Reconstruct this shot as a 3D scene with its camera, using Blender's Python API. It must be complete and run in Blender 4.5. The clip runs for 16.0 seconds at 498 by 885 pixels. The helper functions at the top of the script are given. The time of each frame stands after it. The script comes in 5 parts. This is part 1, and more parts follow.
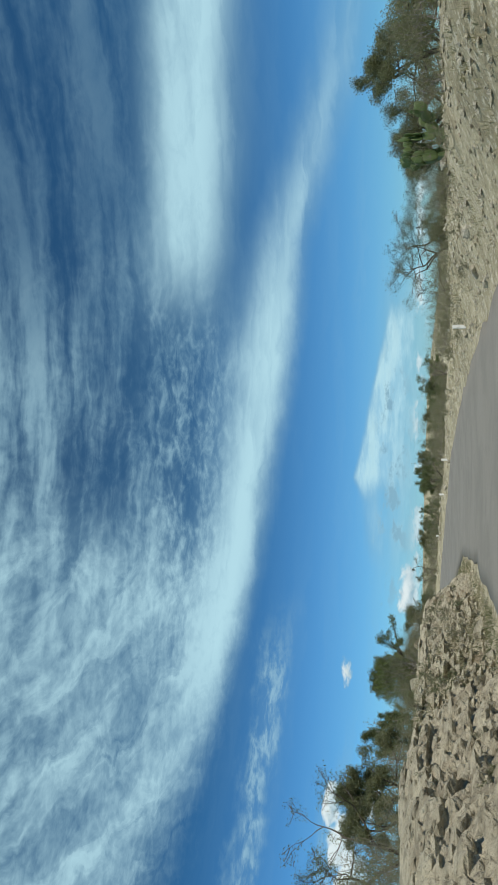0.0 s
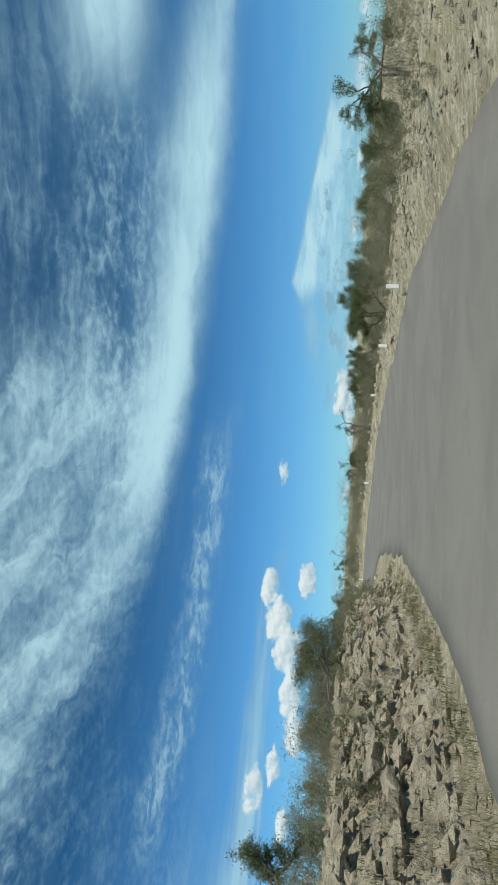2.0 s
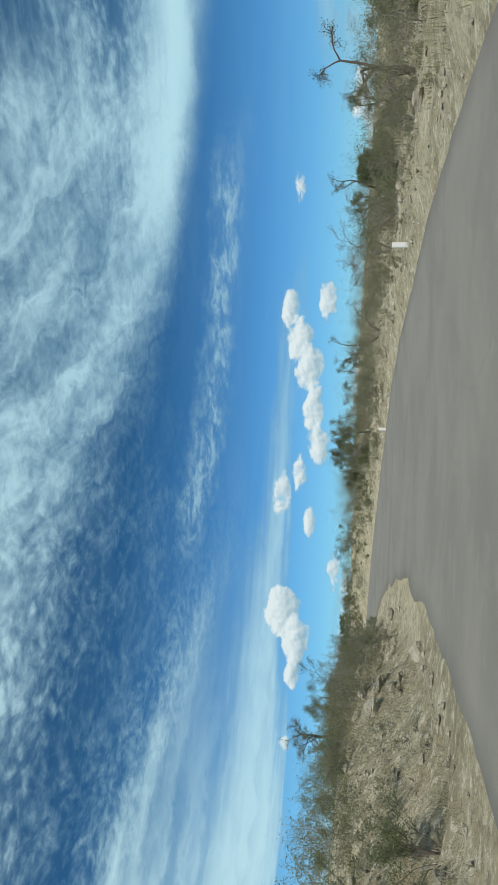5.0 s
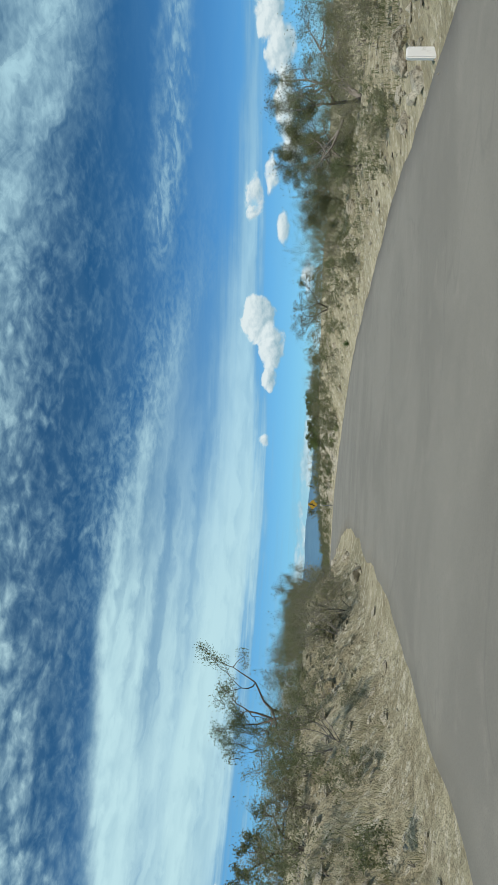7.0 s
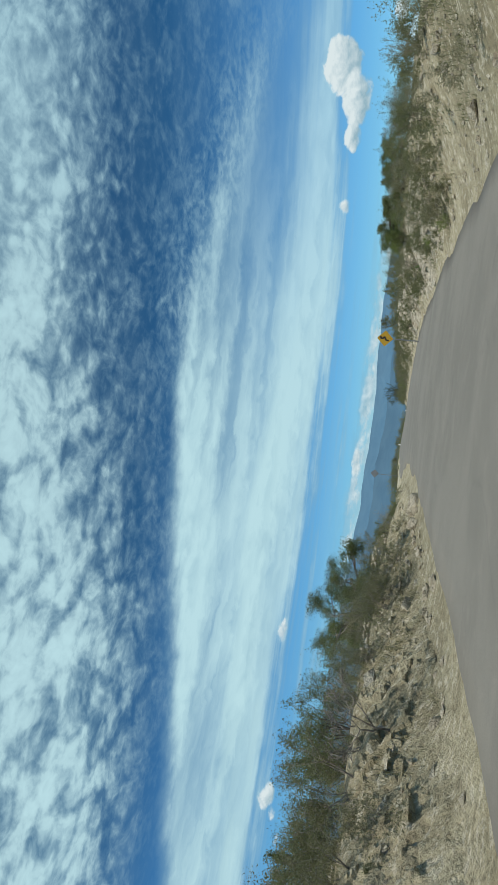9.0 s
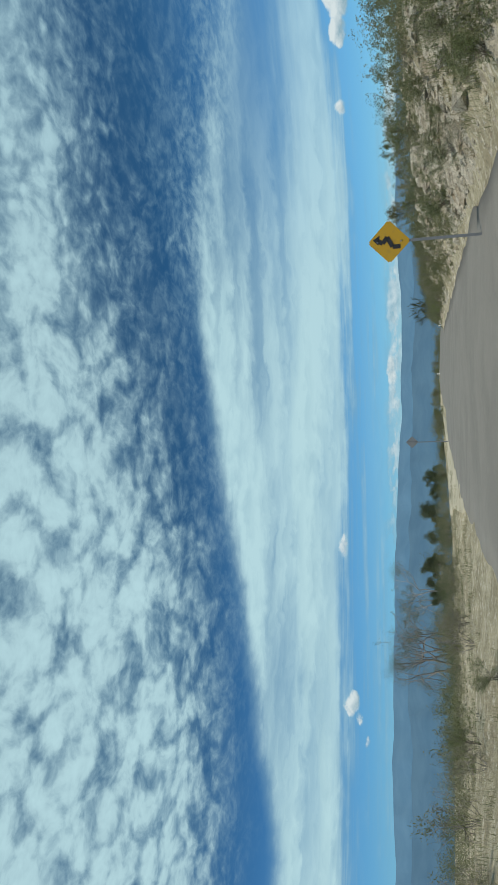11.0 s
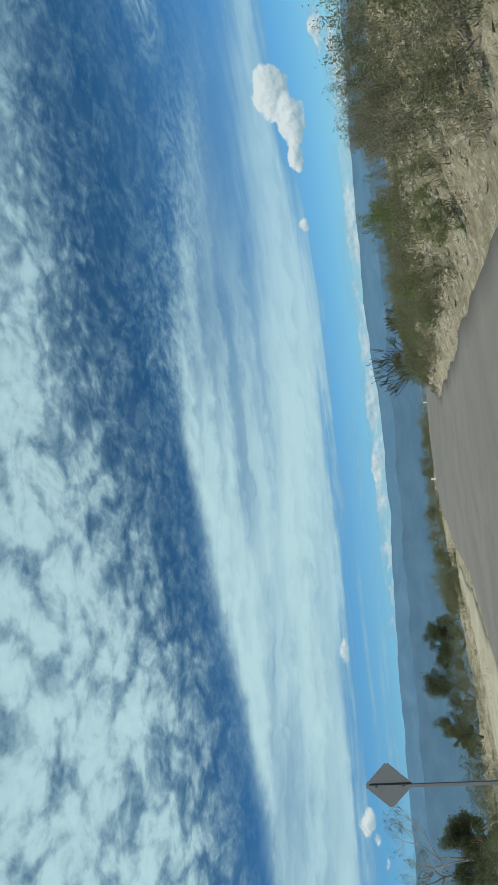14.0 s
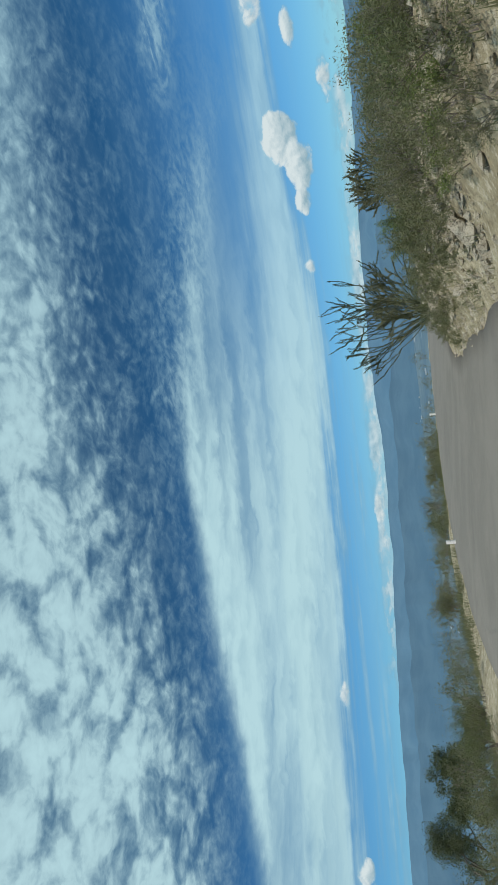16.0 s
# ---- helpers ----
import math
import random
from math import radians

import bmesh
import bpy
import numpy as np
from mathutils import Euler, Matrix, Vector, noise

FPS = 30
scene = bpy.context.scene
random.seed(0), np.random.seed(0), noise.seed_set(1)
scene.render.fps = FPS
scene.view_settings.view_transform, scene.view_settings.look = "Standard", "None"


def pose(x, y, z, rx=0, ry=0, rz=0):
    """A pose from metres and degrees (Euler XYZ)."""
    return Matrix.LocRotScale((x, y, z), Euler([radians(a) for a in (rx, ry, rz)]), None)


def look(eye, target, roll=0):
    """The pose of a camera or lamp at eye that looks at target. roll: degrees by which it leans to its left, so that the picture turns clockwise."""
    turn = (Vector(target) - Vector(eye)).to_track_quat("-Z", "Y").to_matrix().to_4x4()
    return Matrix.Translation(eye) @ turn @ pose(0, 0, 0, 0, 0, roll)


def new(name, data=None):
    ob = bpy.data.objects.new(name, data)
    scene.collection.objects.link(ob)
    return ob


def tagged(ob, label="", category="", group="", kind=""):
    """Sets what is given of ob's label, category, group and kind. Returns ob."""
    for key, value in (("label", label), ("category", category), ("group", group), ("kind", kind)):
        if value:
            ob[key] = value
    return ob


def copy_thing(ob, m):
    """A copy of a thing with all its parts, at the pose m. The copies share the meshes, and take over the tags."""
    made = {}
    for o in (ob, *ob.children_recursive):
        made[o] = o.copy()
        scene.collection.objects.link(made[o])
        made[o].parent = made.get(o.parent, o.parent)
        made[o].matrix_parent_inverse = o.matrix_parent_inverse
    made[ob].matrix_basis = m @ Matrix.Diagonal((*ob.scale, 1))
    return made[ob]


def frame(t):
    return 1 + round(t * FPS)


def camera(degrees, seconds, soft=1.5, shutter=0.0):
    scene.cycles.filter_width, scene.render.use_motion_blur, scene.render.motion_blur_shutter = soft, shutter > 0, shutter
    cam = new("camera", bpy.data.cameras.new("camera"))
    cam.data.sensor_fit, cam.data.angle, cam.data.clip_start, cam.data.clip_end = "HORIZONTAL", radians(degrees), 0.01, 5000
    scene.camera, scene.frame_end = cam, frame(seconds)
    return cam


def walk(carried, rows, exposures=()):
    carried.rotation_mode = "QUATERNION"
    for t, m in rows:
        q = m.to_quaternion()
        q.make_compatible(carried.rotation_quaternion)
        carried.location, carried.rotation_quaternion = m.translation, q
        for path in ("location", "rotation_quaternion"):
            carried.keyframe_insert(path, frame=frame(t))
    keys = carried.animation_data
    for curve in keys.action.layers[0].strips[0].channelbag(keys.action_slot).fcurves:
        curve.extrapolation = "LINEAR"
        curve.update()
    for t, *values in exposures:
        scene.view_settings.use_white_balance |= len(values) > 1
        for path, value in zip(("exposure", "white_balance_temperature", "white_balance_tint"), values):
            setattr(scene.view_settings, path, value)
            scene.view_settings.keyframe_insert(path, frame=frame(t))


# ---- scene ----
cam = camera(37.05, 16.0, soft=1.5)
PATH = [
    (0.0, (0.000, -0.000, 1.350), (-0.000, 9.722, 3.693), -89.261),
    (0.5, (0.535, 7.065, 1.292), (0.028, 16.873, 3.172), -87.665),
    (1.0, (0.747, 14.077, 1.237), (-0.828, 23.822, 2.834), -86.198),
    (1.5, (0.664, 21.168, 1.182), (-1.351, 30.848, 2.674), -87.206),
    (2.0, (0.175, 28.186, 1.132), (-2.366, 37.748, 2.585), -87.636),
    (2.5, (-0.644, 34.908, 1.080), (-3.695, 44.315, 2.564), -88.549),
    (3.0, (-1.813, 41.580, 1.009), (-5.367, 50.806, 2.510), -88.639),
    (5.5, (-13.997, 72.435, 0.972), (-20.474, 79.902, 2.489), -87.230),
    (6.0, (-17.679, 77.910, 1.010), (-24.811, 84.773, 2.436), -86.765),
    (6.5, (-21.752, 83.085, 1.077), (-29.548, 89.209, 2.391), -86.004),
    (7.0, (-26.272, 87.783, 1.159), (-34.743, 92.991, 2.218), -87.080),
    (7.5, (-31.200, 92.132, 1.255), (-40.243, 96.274, 2.284), -86.665),
    (8.0, (-36.529, 96.064, 1.351), (-45.784, 99.583, 2.755), -83.694),
    (8.5, (-42.168, 99.627, 1.458), (-51.586, 102.532, 3.147), -82.858),
    (9.0, (-47.983, 102.774, 1.568), (-57.545, 105.079, 3.375), -83.438),
    (9.5, (-53.863, 105.651, 1.673), (-63.511, 107.417, 3.623), -85.664),
    (12.0, (-86.155, 116.884, 1.745), (-95.743, 118.552, 4.045), -94.529),
    (12.5, (-93.122, 118.486, 1.698), (-102.664, 120.450, 3.957), -95.705),
    (13.0, (-100.096, 120.097, 1.635), (-109.588, 122.385, 3.795), -96.697),
    (13.5, (-107.020, 121.607, 1.541), (-116.466, 124.162, 3.600), -97.231),
    (14.0, (-113.839, 123.044, 1.418), (-123.252, 125.774, 3.406), -97.384),
    (14.5, (-120.524, 124.616, 1.313), (-129.914, 127.439, 3.281), -97.622),
    (15.0, (-127.084, 126.182, 1.193), (-136.451, 129.072, 3.165), -97.458),
    (15.5, (-133.467, 127.734, 1.046), (-142.795, 130.736, 3.039), -97.170),
    (16.0, (-139.761, 129.279, 0.884), (-149.023, 132.494, 2.853), -96.892),
]
walk(cam, [(t, look(eye, target, roll)) for t, eye, target, roll in PATH], exposures=[(0.0, 0.0), (6.0, 0.0), (9.0, -0.06), (12.5, -0.17), (16.0, -0.14)])

# ---- light ----
SUN_AZ, SUN_EL = 135.0, 56.0          # degrees clockwise from +y, and above the horizon
sun = new("sun", bpy.data.lights.new("sun", "SUN"))
sun.data.energy, sun.data.angle, sun.data.color = 3.6, radians(0.6), (1.0, 0.95, 0.86)
a_, e_ = radians(SUN_AZ), radians(SUN_EL)
SUN_DIR = Vector((math.sin(a_) * math.cos(e_), math.cos(a_) * math.cos(e_), math.sin(e_)))
sun.matrix_world = look(SUN_DIR * 50, (0, 0, 0))


class Nodes:
    """Short hand for chains of shader nodes."""

    def __init__(self, tree):
        self.tree = tree
        tree.nodes.clear()

    def node(self, kind):
        return self.tree.nodes.new(kind)

    def put(self, socket, value):
        if isinstance(value, bpy.types.NodeSocket):
            self.tree.links.new(value, socket)
        elif isinstance(value, tuple) and len(value) == 3 and socket.type == "RGBA":
            socket.default_value = (*value, 1)
        else:
            socket.default_value = value

    def math(self, op, a, b=0.0, c=0.0, clamp=False):
        n = self.node("ShaderNodeMath")
        n.operation, n.use_clamp = op, clamp
        self.put(n.inputs[0], a), self.put(n.inputs[1], b), self.put(n.inputs[2], c)
        return n.outputs[0]

    def ramp(self, x, lo, hi, out0=0.0, out1=1.0):
        n = self.node("ShaderNodeMapRange")
        n.interpolation_type = "SMOOTHSTEP"
        for i, value in enumerate((x, lo, hi, out0, out1)):
            self.put(n.inputs[i], value)
        return n.outputs[0]

    def noise(self, vector, scale, detail=4.0, rough=0.55, distort=0.0):
        n = self.node("ShaderNodeTexNoise")
        if vector is not None:
            self.put(n.inputs["Vector"], vector)
        n.inputs["Scale"].default_value, n.inputs["Detail"].default_value = scale, detail
        n.inputs["Roughness"].default_value, n.inputs["Distortion"].default_value = rough, distort
        return n.outputs["Fac"]

    def vec(self, x, y, z=0.0):
        n = self.node("ShaderNodeCombineXYZ")
        for i, value in enumerate((x, y, z)):
            self.put(n.inputs[i], value)
        return n.outputs[0]

    def mix(self, fac, a, b):
        n = self.node("ShaderNodeMix")
        n.data_type = "RGBA"
        self.put(n.inputs[0], fac), self.put(n.inputs[6], a), self.put(n.inputs[7], b)
        return n.outputs[2]


world = bpy.data.worlds.new("sky")
scene.world = world
world.use_nodes = True
W = Nodes(world.node_tree)
split = W.node("ShaderNodeSeparateXYZ")
W.put(split.inputs[0], W.node("ShaderNodeTexCoord").outputs["Generated"])
dx, dy, dz = split.outputs
AZ0 = W.math("MULTIPLY", W.math("ARCTAN2", W.math("MULTIPLY", dx, -1.0), dy), 57.2958)   # degrees to the left of +y
EL0 = W.math("MULTIPLY", W.math("ARCSINE", dz), 57.2958)


def along(fx, fe, seed):
    return W.vec(W.math("MULTIPLY", AZ0, fx), W.math("MULTIPLY", EL0, fe), seed)


def centred(x, size):
    return W.math("MULTIPLY", W.math("SUBTRACT", x, 0.5), size)


def times(*terms):
    out = terms[0]
    for term in terms[1:]:
        out = W.math("MULTIPLY", out, term)
    return out


def plus(*terms):
    out = terms[0]
    for term in terms[1:]:
        out = W.math("ADD", out, term)
    return out


def less(a, b):
    return W.math("SUBTRACT", a, b)


def over(a, b):
    """Two layers of cloud, one seen through the other."""
    return less(plus(a, b), times(a, b))


def curve(x, *points):
    """A line through points, held at its ends."""
    out = points[0][1]
    for (x0, y0), (x1, y1) in zip(points, points[1:]):
        if y0 != y1:
            n = W.node("ShaderNodeMapRange")
            for i, value in enumerate((x, x0, x1, 0.0, y1 - y0)):
                W.put(n.inputs[i], value)
            out = W.math("ADD", n.outputs[0], out)
    return out


def window(x, lo, hi, soft):
    return times(W.ramp(x, lo - soft, lo + soft), W.ramp(x, hi - soft, hi + soft, 1.0, 0.0))


# a high sheet of cloud seen in perspective, its place bent by drift
high = W.math("DIVIDE", 1.0, W.math("MAXIMUM", W.math("ADD", dz, 0.17), 0.05))
sheet = W.vec(times(dx, high), times(dy, high), 0.0)
warp = W.node("ShaderNodeTexNoise")
W.put(warp.inputs["Vector"], sheet)
warp.inputs["Scale"].default_value, warp.inputs["Detail"].default_value = 5.0, 4.0
bent = W.node("ShaderNodeVectorMath")
bent.operation = "MULTIPLY_ADD"
W.put(bent.inputs[0], warp.outputs["Color"]), W.put(bent.inputs[2], sheet)
bent.inputs[1].default_value = (0.12, 0.12, 0.0)
bent = bent.outputs[0]
cells = W.node("ShaderNodeTexVoronoi")
cells.feature = "SMOOTH_F1"
W.put(cells.inputs["Vector"], bent)
cells.inputs["Scale"].default_value, cells.inputs["Smoothness"].default_value = 25.0, 0.7
clumps = W.node("ShaderNodeTexVoronoi")
clumps.feature = "SMOOTH_F1"
W.put(clumps.inputs["Vector"], bent)
clumps.inputs["Scale"].default_value, clumps.inputs["Smoothness"].default_value = 16.0, 0.6
fine = W.noise(bent, 34.0, 6.0, 0.55)
broad_noise = W.noise(bent, 7.0, 5.0, 0.55, 0.3)
ripples = W.noise(along(0.42, 1.15, 4.0), 1.0, 5.0, 0.55, 0.8)
# fibres: drawn out level in the east, combed upwards further round
comb = W.vec(W.math("MULTIPLY_ADD", EL0, 0.07, times(AZ0, 0.07)), W.math("MULTIPLY_ADD", AZ0, -0.19, plus(times(EL0, 0.26), centred(broad_noise, 1.3))), 2.5)
combed = W.noise(comb, 1.5, 6.0, 0.56, 0.5)
level = W.noise(W.vec(times(AZ0, 0.035), W.math("MULTIPLY_ADD", AZ0, -0.012, plus(times(EL0, 0.42), centred(broad_noise, 0.7))), 1.0), 1.6, 5.0, 0.52)

jitter = centred(W.noise(along(0.35, 0.7, 6.0), 1.0, 5.0, 0.6), 2.4)
drift = centred(W.noise(along(0.06, 0.12, 3.0), 1.0, 3.0, 0.5), 2.2)
AZ = plus(AZ0, centred(W.noise(along(0.05, 0.1, 9.0), 1.2, 3.0, 0.5), 5.0))
EL = plus(EL0, drift)
RAG = plus(EL, jitter)                      # a more ragged height, for edges that break up

# the patch and the long band in the north
patch = W.math("ABSOLUTE", less(EL, curve(AZ, (-36, 15.6), (-22, 17.0), (-8, 19.0))))
patch = times(W.ramp(patch, 0.4, 5.0, 1.0, 0.0), window(AZ, -44, -11, 6.0), W.ramp(level, 0.25, 0.6, 0.80, 0.95))
foot = curve(AZ, (-34, 2.5), (-26, 4.9), (-16, 8.5), (-4, 10.4), (4, 11.4), (15, 12.9), (24, 14.8))
above = less(plus(EL, times(jitter, 0.35)), foot)
wide = curve(AZ, (-30, 3.4), (-16, 4.2), (-6, 5.6), (6, 5.2), (16, 4.4))
long_band = times(W.ramp(above, -0.6, 2.0), W.ramp(W.math("DIVIDE", above, wide), 0.45, 1.35, 1.0, 0.0), curve(AZ, (-34, 0.35), (-18, 0.72), (-8, 0.92), (16, 0.95), (28, 0.0)))
long_band = times(long_band, W.ramp(level, 0.25, 0.62, 0.80, 1.04))
# rippled blue between them, and level streaks higher up
rippled = times(W.ramp(plus(times(ripples, 0.7), times(fine, 0.3)), 0.38, 0.70, 0.08, 0.58), window(EL, 15.0, 21.0, 2.2), window(AZ, -10.0, 16.0, 5.0))
streaks = times(W.ramp(plus(level, centred(fine, 0.25)), 0.34, 0.70, 0.08, 0.58), W.ramp(EL, 18.0, 22.0), window(AZ, -40.0, 16.0, 8.0), curve(AZ0, (-18, 0.35), (-4, 1.0)))

# the cotton field, combed at first and then broken into small puffs
hem = curve(AZ, (4, 16.6), (9, 13.6), (15, 13.1), (24, 14.7), (32, 16.2), (38, 18.8), (48, 21.6), (60, 21.8), (69, 20.6), (76, 19.4), (83, 17.9), (88, 16.9), (93, 15.6), (99, 15.0), (112, 13.6))
rise = curve(AZ, (10, 2.6), (32, 3.4), (45, 4.2), (62, 6.0), (84, 7.5), (95, 5.0), (104, 3.4))
cover = W.math("DIVIDE", less(plus(EL, times(jitter, 0.6)), hem), rise)
puffy = plus(times(W.ramp(cells.outputs["Distance"], 0.75, 0.0), 0.17), times(fine, 0.36), times(broad_noise, 0.52), times(W.noise(bent, 15.0, 4.0, 0.55, 0.4), 0.16))
clumped = plus(times(W.ramp(clumps.outputs["Distance"], 0.85, 0.30), 0.25), times(fine, 0.42), times(broad_noise, 0.46), times(W.noise(bent, 15.0, 4.0, 0.55, 0.4), 0.14), -0.075)
puffy = W.ramp(W.ramp(AZ0, 58.0, 78.0), 0.0, 1.0, puffy, clumped)
combed_tex = plus(times(combed, 0.78), times(fine, 0.30))
mixed = W.node("ShaderNodeMix")
W.put(mixed.inputs[0], W.ramp(AZ0, 36.0, 62.0)), W.put(mixed.inputs[2], combed_tex), W.put(mixed.inputs[3], puffy)
tex = mixed.outputs[0]
cotton = W.ramp(plus(times(W.ramp(cover, -0.3, 1.3), 0.74), centred(tex, 1.5)), -0.10, 1.30)
cotton = times(cotton, W.ramp(cover, -0.5, 0.35), W.ramp(AZ, 2.0, 14.0), curve(AZ, (14, 0.80), (28, 0.88), (44, 0.88), (60, 0.92), (90, 1.0)))
stray = times(W.ramp(plus(tex, centred(broad_noise, 0.8)), 0.50, 0.95, 0.0, 0.36), W.ramp(cover, -2.0, -0.2), window(AZ, 34.0, 70.0, 8.0))
gap_ripples = times(W.ramp(plus(times(ripples, 0.5), times(fine, 0.5)), 0.42, 0.70, 0.0, 0.20), W.ramp(EL0, 10.0, 15.0), W.ramp(AZ0, 30.0, 46.0))
# a thin rippled wisp below the combed field
wisp = W.math("ABSOLUTE", less(RAG, curve(AZ, (10, 10.2), (22, 11.0), (36, 12.2), (52, 14.0))))
wisp = times(W.ramp(wisp, 0.2, 1.7, 1.0, 0.0), window(AZ, 14.0, 44.0, 4.0), W.ramp(plus(ripples, centred(fine, 0.5)), 0.32, 0.68, 0.10, 0.62))

# the smooth band low in the west, widening into the broad one
base = curve(AZ, (20, 5.0), (38, 5.9), (51, 5.8), (64, 5.2), (82, 5.5), (96, 6.0), (110, 5.8))
low_top = curve(AZ, (20, 5.6), (30, 7.0), (38, 8.0), (51, 9.4), (66, 10.0))
sill = less(plus(EL, times(jitter, 0.25), centred(W.noise(along(0.05, 1.1, 5.5), 1.4, 4.0, 0.55), 2.6)), base)
low_band = times(W.ramp(sill, -0.7, 0.7), W.ramp(W.math("DIVIDE", sill, less(low_top, base)), 0.35, 1.25, 1.0, 0.0), curve(AZ, (20, 0.0), (28, 0.5), (42, 0.70), (56, 0.66), (90, 0.6)))
top = curve(AZ, (44, 11.0), (50, 13.2), (62, 16.5), (73, 16.8), (85, 15.9), (95, 14.2), (106, 12.3), (112, 10.8))
rim = less(top, plus(EL0, times(drift, 0.4), times(jitter, 0.45)))
share = W.math("DIVIDE", sill, W.math("MAXIMUM", less(top, base), 1.0))
inner = plus(W.ramp(share, 0.42, 0.86, curve(AZ, (52, 0.50), (66, 0.84)), 1.0), times(W.ramp(W.math("ABSOLUTE", less(share, 0.30)), 0.0, 0.20, 0.22, 0.0), W.ramp(AZ, 68.0, 84.0)))
broad = times(W.ramp(sill, -0.8, 1.2), W.ramp(rim, -0.3, 1.5), inner, curve(AZ, (42, 0.0), (50, 0.34), (62, 0.72), (72, 1.0)))
broad = times(broad, W.ramp(plus(level, centred(ripples, 0.15)), 0.28, 0.62, 0.76, 1.06))
broken = times(W.ramp(plus(times(ripples, 0.45), times(fine, 0.55)), 0.36, 0.62), window(rim, -1.2, 2.4, 1.0), window(AZ, 44.0, 72.0, 8.0), 0.32)
under = times(W.ramp(W.noise(along(0.028, 1.25, 6.0), 1.6, 4.0, 0.55), 0.47, 0.70, 0.0, 0.50), window(EL0, 2.2, 6.2, 1.1), W.ramp(AZ0, 48.0, 62.0), W.ramp(W.noise(along(0.09, 0.5, 8.5), 1.2, 4.0, 0.6), 0.38, 0.62))
veil = times(W.ramp(level, 0.3, 0.75), W.ramp(EL0, 3.0, 10.0, 0.12, 0.07))

# the lens-shaped cloud over the road's far end
lens_top = curve(AZ0, (-12, 2.6), (-4, 4.3), (2.6, 5.5), (4.4, 4.8), (9, 4.4))
lens_in = less(lens_top, plus(EL0, times(jitter, 0.18)))
lens = times(W.ramp(lens_in, -0.12, 0.35), W.ramp(lens_in, 1.3, 3.6, 1.0, 0.40), W.ramp(EL0, 0.8, 2.2), window(AZ0, -10.0, 3.4, 1.3))
lens = over(lens, times(W.ramp(W.math("ABSOLUTE", less(less(lens_top, EL0), 0.7)), 0.1, 1.0, 0.42, 0.0), window(AZ0, 2.5, 8.6, 1.4)))
lens = over(lens, times(window(EL0, 0.2, 3.2, 0.9), window(AZ0, -12.0, 9.0, 3.0), 0.5))
lens = times(lens, W.ramp(W.noise(along(0.22, 1.1, 7.7), 1.2, 5.0, 0.6), 0.32, 0.62, 0.62, 1.0))

# heaps with curling edges, flat below, with light from above painted into their colour
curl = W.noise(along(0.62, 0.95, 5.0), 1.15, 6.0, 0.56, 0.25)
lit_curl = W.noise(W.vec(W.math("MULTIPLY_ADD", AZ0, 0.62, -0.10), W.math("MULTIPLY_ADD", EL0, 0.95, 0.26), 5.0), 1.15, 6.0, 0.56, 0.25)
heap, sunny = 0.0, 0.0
for az, el, ra, re, amount in ((16.9, 5.6, 1.6, 0.65, 0.60), (25.2, 3.4, 1.7, 0.8, 0.95), (25.9, 6.1, 1.5, 0.75, 1.0), (28.2, 5.3, 1.8, 1.0, 1.15), (30.4, 4.6, 2.0, 1.0, 1.15), (33.3, 4.1, 1.9, 0.9, 1.1),
                               (36.2, 3.7, 1.7, 0.9, 1.05), (40.0, 6.3, 2.4, 1.0, 0.62), (38.4, 5.0, 2.2, 0.9, 0.6), (42.2, 4.1, 1.5, 0.65, 0.75), (49.0, 5.8, 1.7, 1.25, 1.3), (51.0, 4.7, 1.6, 1.0, 1.25),
                               (53.5, 4.8, 1.0, 0.7, 1.0), (58.2, 4.9, 0.75, 0.55, 0.66), (90.2, 6.0, 1.5, 0.6, 0.62), (101.7, 5.4, 1.1, 0.75, 0.74), (102.6, 4.9, 0.8, 0.5, 0.6), (104.2, 4.3, 0.7, 0.4, 0.55), (77.0, 2.1, 1.2, 0.45, 0.95), (11.0, 1.4, 2.2, 0.8, 0.9), (45.6, 2.1, 1.8, 0.6, 0.8)):
    u, v = W.math("DIVIDE", less(AZ0, az), ra), W.math("DIVIDE", less(EL0, el), re)
    r = less(amount, times(plus(times(u, u), times(v, v)), 0.78))
    heap = W.math("MAXIMUM", heap, r)
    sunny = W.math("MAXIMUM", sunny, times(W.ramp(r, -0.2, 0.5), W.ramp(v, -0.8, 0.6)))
heaps = W.ramp(plus(heap, centred(curl, 1.9)), 0.14, 0.70)
heaps = times(heaps, W.ramp(heap, 0.02, 0.12))
scraps = W.noise(along(0.30, 0.75, 2.0), 1.15, 6.0, 0.60)
scraps = times(W.ramp(scraps, 0.45, 0.56), window(less(EL0, curve(AZ0, (20, 0.6), (60, 1.3), (80, 1.8), (100, 2.7))), -0.4, 0.6, 0.6), W.ramp(AZ0, 84.0, 95.0, 0.75, 0.15))
low = over(heaps, times(scraps, 0.95))
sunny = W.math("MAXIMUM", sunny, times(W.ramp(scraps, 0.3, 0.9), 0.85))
bank = plus(W.ramp(less(EL0, curve(AZ0, (45, 0.35), (55, 1.0), (70, 1.3), (80, 1.6), (88, 2.0))), 0.35, 1.25, 1.0, 0.0), centred(curl, 1.5))
bank = times(W.ramp(bank, 0.25, 0.75, 0.0, 0.42), window(AZ0, 46.0, 84.0, 4.0))
low = over(low, bank)
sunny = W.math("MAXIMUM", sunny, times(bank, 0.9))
smudge = times(W.ramp(W.noise(along(0.45, 0.9, 3.3), 1.1, 5.0, 0.6), 0.50, 0.62), window(EL0, 1.4, 3.6, 0.7), window(AZ0, -6.0, 12.0, 3.0), 0.6)

